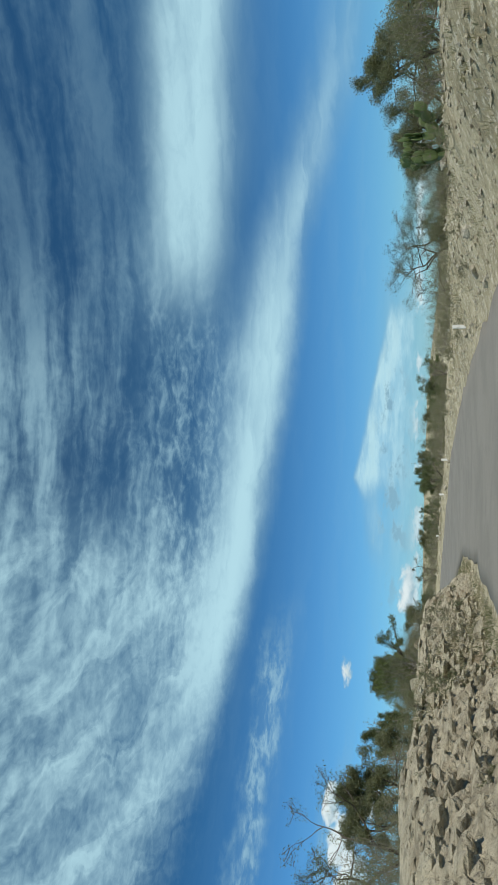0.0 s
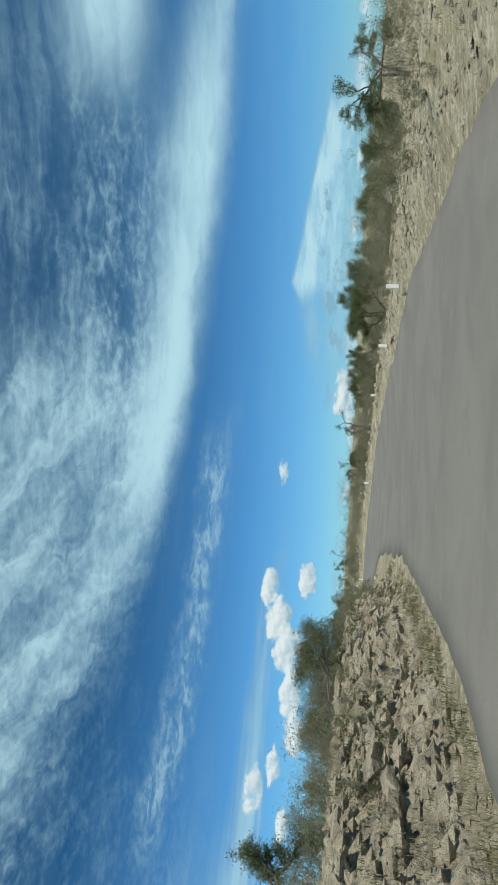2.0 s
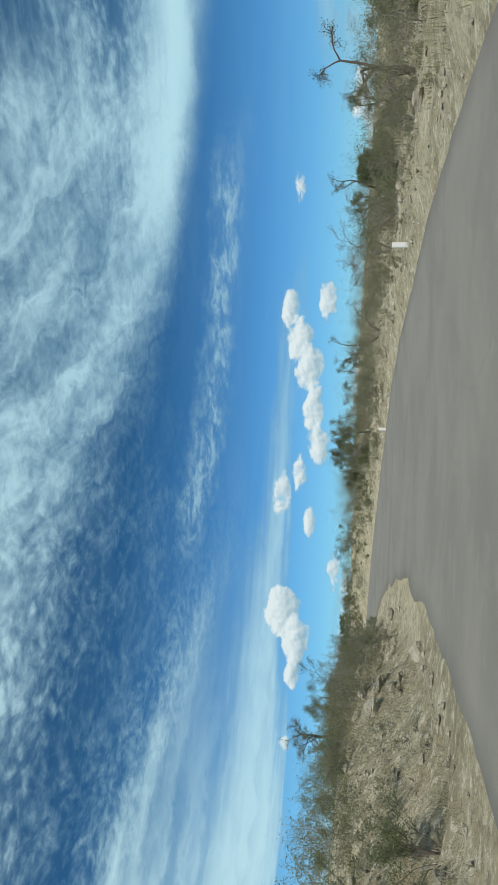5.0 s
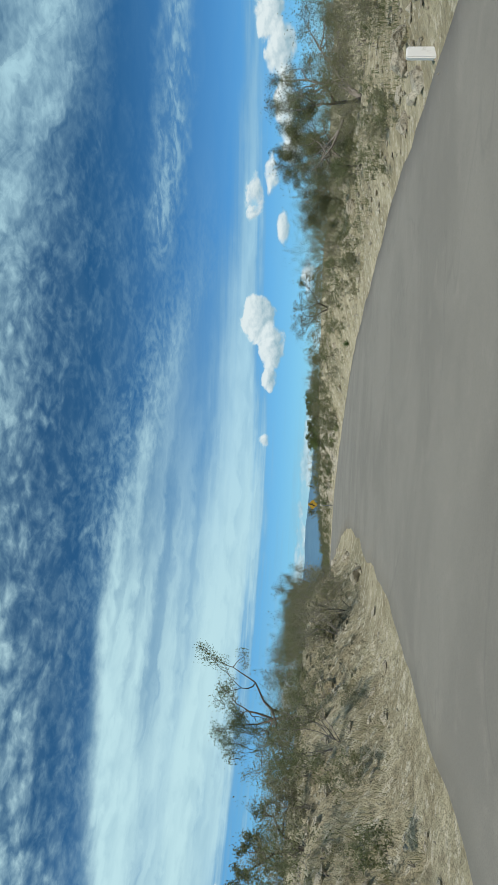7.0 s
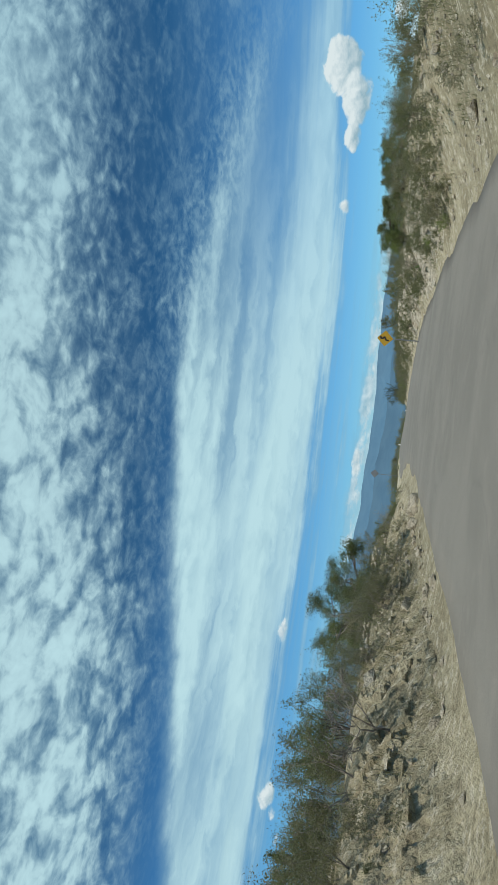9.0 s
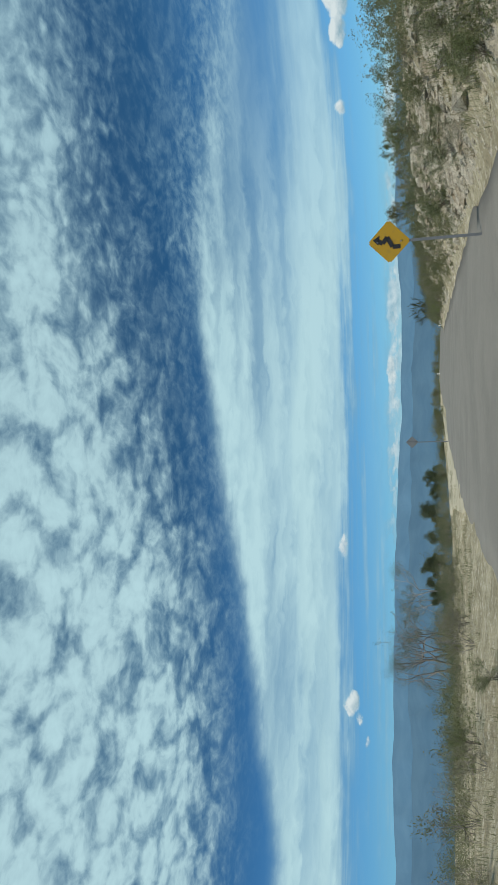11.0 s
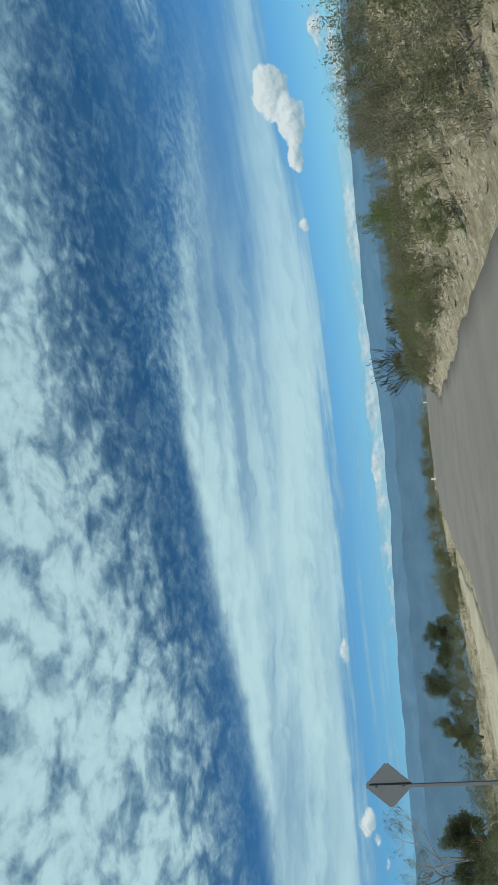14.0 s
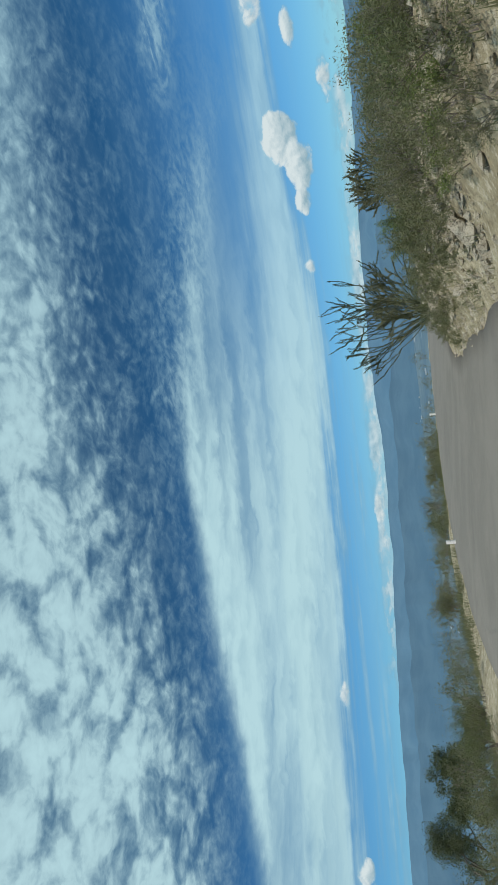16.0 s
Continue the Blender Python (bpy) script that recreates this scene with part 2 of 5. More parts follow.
density = over(over(over(patch, long_band), over(rippled, streaks)), over(over(cotton, stray), gap_ripples))
density = over(density, over(over(wisp, low_band), over(over(broad, broken), over(under, veil))))
density = over(over(density, over(lens, smudge)), low)

sky = W.node("ShaderNodeTexSky")
sky.sky_type, sky.sun_disc = "NISHITA", False
sky.sun_elevation, sky.sun_rotation = radians(SUN_EL), radians(SUN_AZ)
sky.altitude, sky.air_density, sky.dust_density, sky.ozone_density = 1800.0, 1.0, 0.2, 1.4
SKY, CLOUD = 0.10, 0.85
# greenish windscreen tint, put into the sky colour and varied with height and direction
low_tint = W.mix(W.ramp(EL0, 0.0, 7.0), (0.35, 0.71, 1.02), (0.29, 0.68, 0.98))
tint = W.mix(W.ramp(EL0, 5.0, 20.0), low_tint, W.mix(W.ramp(AZ0, 30.0, 75.0), (0.125, 0.41, 0.57), (0.15, 0.42, 0.56)))
filtered = W.node("ShaderNodeMix")
filtered.data_type, filtered.blend_type = "RGBA", "MULTIPLY"
W.put(filtered.inputs[0], 1.0), W.put(filtered.inputs[6], sky.outputs[0]), W.put(filtered.inputs[7], tint)
thick = plus(times(W.ramp(density, 0.2, 1.0), curve(AZ0, (55, 0.85), (80, 0.74))), centred(W.ramp(cover, -1.0, 0.0, plus(times(broad_noise, 0.5), times(level, 0.5)), tex), curve(AZ0, (55, 1.15), (80, 1.5))), centred(level, 0.35))
white = W.mix(W.math("ADD", thick, 0.08, clamp=True), (0.26, 0.49, 0.64), W.mix(W.ramp(AZ0, 30.0, 75.0), (0.54, 0.85, 0.96), (0.60, 0.89, 0.96)))
# painted light: a pale sunward colour and a grey shaded one, mixed by height and noise
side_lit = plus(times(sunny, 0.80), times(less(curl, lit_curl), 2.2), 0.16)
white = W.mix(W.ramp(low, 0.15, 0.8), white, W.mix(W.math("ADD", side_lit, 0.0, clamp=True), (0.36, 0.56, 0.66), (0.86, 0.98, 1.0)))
white = W.mix(times(smudge, 1.3), white, (0.22, 0.41, 0.54))
clear = W.node("ShaderNodeBackground")
W.put(clear.inputs[0], filtered.outputs[2]), W.put(clear.inputs[1], SKY)
cloudy = W.node("ShaderNodeBackground")
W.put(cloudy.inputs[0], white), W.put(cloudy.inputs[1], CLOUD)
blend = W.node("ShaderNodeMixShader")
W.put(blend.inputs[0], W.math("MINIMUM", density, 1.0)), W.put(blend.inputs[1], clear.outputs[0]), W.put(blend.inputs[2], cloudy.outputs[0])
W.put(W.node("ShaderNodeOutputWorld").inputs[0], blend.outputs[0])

# ---- materials ----
def material(name, build):
    m = bpy.data.materials.new(name)
    m.use_nodes = True
    n = Nodes(m.node_tree)
    place = n.node("ShaderNodeNewGeometry").outputs["Position"]
    bsdf = n.node("ShaderNodeBsdfPrincipled")
    n.put(n.node("ShaderNodeOutputMaterial").inputs[0], bsdf.outputs[0])
    build(n, bsdf, place)
    return m


def bump(n, bsdf, height, strength, distance):
    b = n.node("ShaderNodeBump")
    b.inputs["Strength"].default_value, b.inputs["Distance"].default_value = strength, distance
    n.put(b.inputs["Height"], height), n.put(bsdf.inputs["Normal"], b.outputs[0])


def earth(n, bsdf, p):
    big, mid, fine = n.noise(p, 0.09, 4, 0.55), n.noise(p, 0.9, 5, 0.6), n.noise(p, 11, 6, 0.7)
    c = n.mix(n.ramp(mid, 0.35, 0.65), (0.33, 0.285, 0.175), (0.50, 0.445, 0.295))
    c = n.mix(n.ramp(big, 0.50, 0.68, 0.0, 0.7), c, (0.22, 0.20, 0.115))
    c = n.mix(n.ramp(fine, 0.52, 0.72, 0.0, 0.75), c, (0.56, 0.51, 0.37))
    grit = n.noise(p, 4.3, 5, 0.72)
    c = n.mix(n.ramp(grit, 0.53, 0.62, 0.0, 0.75), c, (0.66, 0.61, 0.47))
    c = n.mix(n.ramp(grit, 0.46, 0.35, 0.0, 0.6), c, (0.17, 0.14, 0.085))
    c = n.mix(n.ramp(fine, 0.44, 0.30, 0.0, 0.7), c, (0.11, 0.088, 0.055))
    n.put(bsdf.inputs["Base Color"], c)
    bsdf.inputs["Roughness"].default_value = 0.95
    bump(n, bsdf, n.math("ADD", fine, n.math("MULTIPLY", n.noise(p, 3.2, 5, 0.65), 1.6)), 0.9, 0.12)


def asphalt(n, bsdf, p):
    grit, patch, worn = n.noise(p, 55, 3, 0.7), n.noise(p, 0.35, 5, 0.6, 0.6), n.noise(p, 2.1, 4, 0.6)
    c = n.mix(n.ramp(patch, 0.35, 0.66), (0.185, 0.172, 0.146), (0.225, 0.21, 0.178))
    c = n.mix(n.ramp(worn, 0.54, 0.74, 0.0, 0.4), c, (0.27, 0.248, 0.21))
    seam = n.math("ABSOLUTE", n.math("SUBTRACT", n.noise(p, 0.16, 4, 0.5, 1.2), 0.5))
    c = n.mix(n.ramp(seam, 0.0, 0.006, 0.14, 0.0), c, (0.055, 0.052, 0.05))
    c = n.mix(n.ramp(grit, 0.35, 0.7, 0.0, 0.28), c, (0.10, 0.095, 0.082))
    n.put(bsdf.inputs["Base Color"], c)
    bsdf.inputs["Roughness"].default_value = 0.88
    bump(n, bsdf, grit, 0.5, 0.01)


def sand(n, bsdf, p):
    mid, fine = n.noise(p, 0.6, 5, 0.6), n.noise(p, 14, 5, 0.7)
    c = n.mix(n.ramp(mid, 0.3, 0.7), (0.38, 0.345, 0.245), (0.52, 0.475, 0.345))
    c = n.mix(n.ramp(fine, 0.5, 0.75, 0.0, 0.5), c, (0.33, 0.28, 0.19))
    n.put(bsdf.inputs["Base Color"], c)
    bsdf.inputs["Roughness"].default_value = 0.95
    bump(n, bsdf, fine, 0.6, 0.03)


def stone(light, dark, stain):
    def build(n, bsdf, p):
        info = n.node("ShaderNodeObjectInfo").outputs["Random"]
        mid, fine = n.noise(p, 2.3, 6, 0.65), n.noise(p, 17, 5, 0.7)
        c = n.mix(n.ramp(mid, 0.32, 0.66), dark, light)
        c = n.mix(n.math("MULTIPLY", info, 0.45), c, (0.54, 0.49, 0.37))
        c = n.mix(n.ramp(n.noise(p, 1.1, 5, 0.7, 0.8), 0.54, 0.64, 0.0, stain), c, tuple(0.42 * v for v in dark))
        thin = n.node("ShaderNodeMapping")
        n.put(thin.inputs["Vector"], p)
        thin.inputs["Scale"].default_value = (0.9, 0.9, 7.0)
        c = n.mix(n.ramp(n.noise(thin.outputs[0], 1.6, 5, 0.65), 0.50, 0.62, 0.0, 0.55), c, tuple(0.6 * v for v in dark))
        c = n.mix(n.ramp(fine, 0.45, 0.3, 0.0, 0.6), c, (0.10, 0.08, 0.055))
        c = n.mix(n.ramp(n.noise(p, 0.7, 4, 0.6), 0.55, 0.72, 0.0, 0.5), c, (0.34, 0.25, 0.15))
        n.put(bsdf.inputs["Base Color"], c)
        bsdf.inputs["Roughness"].default_value = 0.9
        bump(n, bsdf, n.math("ADD", n.math("ADD", fine, n.math("MULTIPLY", mid, 2.0)), n.math("MULTIPLY", n.noise(p, 6.5, 4, 0.6, 1.0), 1.6)), 1.0, 0.10)
    return build


def leaf(base, other, rough=0.6):
    def build(n, bsdf, p):
        info = n.node("ShaderNodeObjectInfo").outputs["Random"]
        isle = n.node("ShaderNodeNewGeometry").outputs["Random Per Island"]
        c = n.mix(isle, base, other)
        c = n.mix(n.math("MULTIPLY", info, 0.35), c, tuple(0.6 * v + 0.045 for v in base))
        n.put(bsdf.inputs["Base Color"], c)
        bsdf.inputs["Roughness"].default_value = rough
        # thin leaves let part of the light through
        through_leaf, both = n.node("ShaderNodeBsdfTranslucent"), n.node("ShaderNodeMixShader")
        n.put(through_leaf.inputs[0], n.mix(0.35, c, (0.30, 0.34, 0.10)))
        n.put(both.inputs[0], 0.38), n.put(both.inputs[1], bsdf.outputs[0]), n.put(both.inputs[2], through_leaf.outputs[0])
        out = [k for k in n.tree.nodes if k.type == "OUTPUT_MATERIAL"][0]
        n.put(out.inputs[0], both.outputs[0])
    return build


def bark(base, other):
    def build(n, bsdf, p):
        c = n.mix(n.ramp(n.noise(p, 9, 5, 0.65), 0.35, 0.65), base, other)
        n.put(bsdf.inputs["Base Color"], c)
        bsdf.inputs["Roughness"].default_value = 0.9
        bump(n, bsdf, n.noise(p, 26, 4, 0.7), 0.6, 0.02)
    return build


def paint(base, rough=0.5, dirt=(0.25, 0.22, 0.17), metal=0.0):
    def build(n, bsdf, p):
        c = n.mix(n.ramp(n.noise(p, 7, 5, 0.65), 0.52, 0.75, 0.0, 0.55), base, dirt)
        n.put(bsdf.inputs["Base Color"], c)
        bsdf.inputs["Roughness"].default_value, bsdf.inputs["Metallic"].default_value = rough, metal
    return build


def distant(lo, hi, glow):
    """Far land, with haze painted into its colour and a faint glow."""
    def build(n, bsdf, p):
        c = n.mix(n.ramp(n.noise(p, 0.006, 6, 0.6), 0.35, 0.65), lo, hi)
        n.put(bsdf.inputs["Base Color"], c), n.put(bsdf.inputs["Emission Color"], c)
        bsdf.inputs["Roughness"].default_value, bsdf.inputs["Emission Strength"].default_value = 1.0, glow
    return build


EARTH, ASPHALT, SAND = material("dry_earth", earth), material("asphalt", asphalt), material("sand", sand)
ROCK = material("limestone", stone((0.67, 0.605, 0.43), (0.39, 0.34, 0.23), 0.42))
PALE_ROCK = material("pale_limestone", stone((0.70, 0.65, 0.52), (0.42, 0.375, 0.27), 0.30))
GREEN = material("acacia_leaf", leaf((0.085, 0.115, 0.04), (0.15, 0.18, 0.07)))
DARK = material("dark_leaf", leaf((0.05, 0.068, 0.032), (0.085, 0.105, 0.05)))
OLIVE = material("olive_leaf", leaf((0.115, 0.128, 0.06), (0.19, 0.195, 0.10)))
BRIGHT = material("fresh_leaf", leaf((0.12, 0.18, 0.035), (0.20, 0.25, 0.07)))
DRY = material("dry_leaf", leaf((0.17, 0.162, 0.105), (0.26, 0.245, 0.165), 0.8))
STRAW = material("straw", leaf((0.26, 0.235, 0.135), (0.37, 0.335, 0.21), 0.8))
CACTUS = material("cactus_skin", leaf((0.13, 0.21, 0.07), (0.19, 0.26, 0.10), 0.45))
BARK = material("dark_bark", bark((0.075, 0.06, 0.045), (0.14, 0.115, 0.09)))
GREY_BARK = material("grey_bark", bark((0.16, 0.14, 0.115), (0.27, 0.245, 0.21)))
PALE_BARK = material("pale_bark", bark((0.24, 0.225, 0.20), (0.42, 0.40, 0.365)))
WHITE = material("white_paint", paint((0.80, 0.79, 0.75)))
YELLOW = material("yellow_paint", paint((0.44, 0.27, 0.015), 0.5, (0.27, 0.18, 0.04)))
BLACK = material("black_paint", paint((0.02, 0.02, 0.02), 0.5, (0.05, 0.05, 0.045)))
ZINC = material("galvanised_steel", paint((0.17, 0.19, 0.20), 0.6, (0.11, 0.12, 0.125), 0.2))
# the blue of distant air is painted into both hill colours, and they glow
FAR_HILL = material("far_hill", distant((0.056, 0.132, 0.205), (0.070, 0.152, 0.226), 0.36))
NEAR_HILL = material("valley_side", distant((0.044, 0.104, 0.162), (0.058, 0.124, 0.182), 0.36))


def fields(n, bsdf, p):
    """Valley floor with haze painted into its colour and glow, and pale strips of fields."""
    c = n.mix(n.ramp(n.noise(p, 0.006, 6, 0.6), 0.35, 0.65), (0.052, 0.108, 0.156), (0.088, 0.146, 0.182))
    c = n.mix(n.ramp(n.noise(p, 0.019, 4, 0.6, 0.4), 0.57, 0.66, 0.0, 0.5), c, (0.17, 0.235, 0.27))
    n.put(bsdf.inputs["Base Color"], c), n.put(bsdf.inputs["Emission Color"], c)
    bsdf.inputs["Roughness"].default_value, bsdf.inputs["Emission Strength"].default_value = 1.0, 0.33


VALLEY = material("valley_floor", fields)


# ---- shapes ----
def part(name, data, mat, parent=None, label=""):
    """A bmesh, or vertices and faces, as one mesh object."""
    mesh = bpy.data.meshes.new(name)
    if isinstance(data, tuple):
        mesh.from_pydata(*(d.tolist() if isinstance(d, np.ndarray) else d for d in (data[0], [], data[1])))
    else:
        data.to_mesh(mesh), data.free()
    mesh.materials.append(mat)
    ob = new(name, mesh)
    if parent is not None:
        ob.parent = parent
    if label:
        ob["label"] = label
    return ob


def smooth_shade(ob):
    ob.data.polygons.foreach_set("use_smooth", [True] * len(ob.data.polygons))
    return ob


def lattice(ix, iy, seed):
    h = (ix * 374761393 + iy * 668265263 + seed * 974634757) & 0xFFFFFFFF
    h = ((h ^ (h >> 13)) * 1274126177) & 0xFFFFFFFF
    return ((h ^ (h >> 16)) & 0xFFFF) / 65535.0


def value_noise(x, y, seed=0):
    x, y = np.asarray(x, float), np.asarray(y, float)
    ix, iy = np.floor(x).astype(np.int64), np.floor(y).astype(np.int64)
    fx, fy = x - ix, y - iy
    fx, fy = fx * fx * (3 - 2 * fx), fy * fy * (3 - 2 * fy)
    a, b = lattice(ix, iy, seed), lattice(ix + 1, iy, seed)
    c, d = lattice(ix, iy + 1, seed), lattice(ix + 1, iy + 1, seed)
    return (a * (1 - fx) + b * fx) * (1 - fy) + (c * (1 - fx) + d * fx) * fy - 0.5


def fbm(x, y, octaves=4, seed=0):
    total, amp = 0.0, 1.0
    for k in range(octaves):
        total = total + amp * value_noise(np.asarray(x) * 2 ** k, np.asarray(y) * 2 ** k, seed + k)
        amp *= 0.5
    return total


def step(x, lo, hi):
    t = np.clip((x - lo) / (hi - lo), 0, 1)
    return t * t * (3 - 2 * t)


# ---- the road's line and the lie of the land ----
BENDS = [(-0.9, -60.0, 0.35), (-1.0, -25.0, 0.15), (-0.9, 0.1, 0.0), (-0.2, 21.1, -0.17), (-2.7, 41.3, -0.34), (-14.8, 72.0, -0.38), (-22.4, 82.5, -0.27),
         (-31.8, 91.4, -0.1), (-42.6, 98.9, 0.11), (-54.2, 104.8, 0.32), (-86.4, 116.0, 0.39), (-100.3, 119.2, 0.28), (-114.0, 122.2, 0.07),
         (-127.3, 125.3, -0.16), (-140.0, 128.4, -0.47), (-153.0, 131.7, -0.85), (-166.0, 136.9, -1.3), (-178.0, 144.8, -1.9), (-189.0, 155.5, -2.8), (-198.0, 172.0, -4.0)]


def road_line(points, every=0.5):
    p = np.array([points[0]] + list(points) + [points[-1]])
    out = []
    for i in range(1, len(p) - 2):
        n = max(2, int(np.linalg.norm(p[i + 1] - p[i]) / every))
        for t in np.arange(n) / n:
            # centripetal-like tangents, scaled by the chord
            c = np.linalg.norm(p[i + 1] - p[i])
            m0 = (p[i + 1] - p[i - 1]) / max(np.linalg.norm(p[i + 1] - p[i]) + np.linalg.norm(p[i] - p[i - 1]), 1e-6) * c
            m1 = (p[i + 2] - p[i]) / max(np.linalg.norm(p[i + 2] - p[i + 1]) + np.linalg.norm(p[i + 1] - p[i]), 1e-6) * c
            out.append((2 * t ** 3 - 3 * t ** 2 + 1) * p[i] + (t ** 3 - 2 * t ** 2 + t) * m0 + (3 * t ** 2 - 2 * t ** 3) * p[i + 1] + (t ** 3 - t ** 2) * m1)
    return np.array(out + [p[-1]])


LINE = road_line(BENDS)
TAN = np.gradient(LINE[:, :2], axis=0)
TAN /= np.linalg.norm(TAN, axis=1)[:, None]
NOR = np.stack([-TAN[:, 1], TAN[:, 0]], 1)
ALONG = np.concatenate([[0], np.cumsum(np.linalg.norm(np.diff(LINE[:, :2], axis=0), axis=1))])
ALONG -= ALONG[np.abs(LINE[:, 1] - 0.1).argmin()]        # zero where the drive begins
HALF = 3.5                                               # half the width of the asphalt


def widen(s):
    """Extra asphalt on the outer side of the first bend."""
    return np.interp(s, [36, 52, 98, 118], [0.0, 0.7, 0.7, 0.2])


def road_place(x, y):
    """Distance along the road, distance to its left, and the road's height, for arrays of places."""
    x, y = np.atleast_1d(x).astype(float), np.atleast_1d(y).astype(float)
    s, d, z = np.empty_like(x), np.empty_like(x), np.empty_like(x)
    for i in range(0, len(x), 20000):
        k = slice(i, i + 20000)
        q = ((x[k, None] - LINE[None, ::2, 0]) ** 2 + (y[k, None] - LINE[None, ::2, 1]) ** 2).argmin(1) * 2
        vx, vy = x[k] - LINE[q, 0], y[k] - LINE[q, 1]
        s[k] = ALONG[q] + vx * TAN[q, 0] + vy * TAN[q, 1]
        side = vx * NOR[q, 0] + vy * NOR[q, 1]
        d[k] = np.sign(side) * np.maximum(np.abs(side), np.hypot(vx, vy) * 0.999 * (np.hypot(vx, vy) > 6))
        z[k] = np.interp(s[k], ALONG, LINE[:, 2])
    return s, d, z


def on_road(s, d):
    """The place d metres to the left of the road's middle."""
    return (np.interp(s, ALONG, LINE[:, 0]) + d * np.interp(s, ALONG, NOR[:, 0]), np.interp(s, ALONG, LINE[:, 1]) + d * np.interp(s, ALONG, NOR[:, 1]))


def banking(s, d):
    """How far the outer sides of the first bend and the last are raised."""
    slope = np.interp(s, [10, 28, 44, 92, 124], [0.0, 0.04, 0.082, 0.082, 0.0])
    last = np.interp(s, [220, 238, 246, 292], [0.0, 0.075, 0.092, 0.1])
    return slope * np.clip(-d - 0.5, 0, 4.5) * (1 - step(-d, 5.2, 8.5)) + last * np.clip(d + 3.5, 0, 7.2) * (1 - step(d, 9, 18))


def bank_left(s):
    return np.interp(s, [-60, 60, 74, 84, 122, 134, 143, 152, 162, 172, 240], [1.75, 1.65, 1.2, 1.3, 1.35, 1.15, 0.9, 0.65, 0.4, 0.0, -0.4])


def bank_right(s):
    return np.interp(s, [-60, 14, 24, 38, 54, 76, 94, 120, 132, 142, 168, 192, 216, 230, 244], [1.45, 1.3, 0.9, 0.5, 0.32, 0.38, 0.45, 0.65, 1.1, 1.5, 1.6, 1.1, 0.8, 0.8, 0.8])


def ground_z(x, y):
    x, y = np.atleast_1d(x).astype(float), np.atleast_1d(y).astype(float)
    s, d, z = road_place(x, y)
    left, right = np.maximum(d, 0), np.maximum(-d, 0)
    rough = fbm(x * 0.45, y * 0.45, 4, 3)
    lumps = fbm(x * 0.09, y * 0.09, 3, 8)
    toe = 4.7 + 0.5 * fbm(s * 0.15, 0 * s, 2, 5)
    wide = np.interp(s, [0, 60, 80, 130, 150, 172], [1.5, 1.6, 2.6, 2.2, 2.4, 5.0])
    hl = bank_left(s) * step(left, toe, toe + wide)
    rise = np.interp(s, [-60, 110, 140, 160], [0.05, 0.05, 0.02, -0.02])
    hl = hl + rise * np.clip(left - 8, 0, 40) * (left > 8)
    hr = bank_right(s) * step(right, 3.9, np.interp(s, [215, 230], [7.6, 5.6])) + np.interp(s, [130, 150], [-0.055, 0.012]) * np.clip(right - 9, 0, np.interp(s, [130, 150], [110, 40]))
    h = np.where(d > 0, hl, hr)
    off = step(np.abs(d), HALF + 0.4, HALF + 2.0)
    h = h + off * (0.22 * rough + 0.10 * fbm(x * 1.7, y * 1.7, 3, 11)) + step(np.abs(d), 7, 20) * 0.6 * lumps
    edge = HALF + np.where(d > 0, np.interp(s, [150, 175, 205, 225], [0, 1.4, 1.6, 0.2]), widen(s))
    h = z + h + banking(s, d) - 0.07 * (1 - step(np.abs(d), edge + 0.25, edge + 1.1))
    # the land falls away to the valley in the west and north
    q = -0.8 * x + 0.6 * y
    fall = np.clip(q - 226, 0, None)
    far = np.hypot(x + 80, y - 80)
    h = h - np.where(np.abs(d) > 5, 1, 0.0) * np.minimum(0.5 * fall ** 2 / (fall + 40) * 0.32, 95) * step(np.abs(d), 5, 25)
    return np.where(far > 600, h * 0 - 100 * step(q, 150, 700) - 6, h)


def axis(lo, hi, near, fine):
    grow = [near]
    while grow[-1] < 4600:
        grow.append(grow[-1] * 1.28)
    out = np.cumsum(grow)
    return np.concatenate([lo - out[::-1], np.arange(lo, hi, fine), hi + out])


def sheet_mesh(xs, ys):
    gx, gy = np.meshgrid(xs, ys, indexing="ij")
    z = ground_z(gx.ravel(), gy.ravel())
    i = np.arange(len(xs) * len(ys)).reshape(len(xs), len(ys))
    faces = np.stack([i[:-1, :-1], i[1:, :-1], i[1:, 1:], i[:-1, 1:]], -1).reshape(-1, 4)
    return np.stack([gx.ravel(), gy.ravel(), z], 1), faces


ground = smooth_shade(part("ground", sheet_mesh(axis(-235, 45, 1.0, 0.68), axis(-30, 175, 1.0, 0.68)), EARTH))
tagged(ground, "dry tan stony earth falling away to a valley", "ground", kind="structure")


def strip(s0, s1, inner, outer, lift, every=0.5, across=9, wobble=0.0, seed=0):
    """A ribbon along the road between two distances from its middle."""
    s = np.arange(s0, s1, every)
    rows = []
    for j in range(across):
        k = j / (across - 1)
        a = inner(s) if callable(inner) else inner + 0 * s
        b = outer(s) if callable(outer) else outer + 0 * s
        a, b = a + wobble * fbm(s * 0.45, 0 * s + 3, 3, seed), b + wobble * fbm(s * 0.45, 0 * s + 9, 3, seed + 1)
        d = a + (b - a) * k
        x, y = on_road(s, d)
        rows.append(np.stack([x, y, lift(s, d, x, y)], 1))
    rows = [rows[0] - np.array([0, 0, 0.3])] + rows + [rows[-1] - np.array([0, 0, 0.3])]
    across += 2
    v = np.stack(rows, 1)
    i = np.arange(len(s) * across).reshape(len(s), across)
    faces = np.stack([i[:-1, :-1], i[1:, :-1], i[1:, 1:], i[:-1, 1:]], -1).reshape(-1, 4)
    return v.reshape(-1, 3), faces


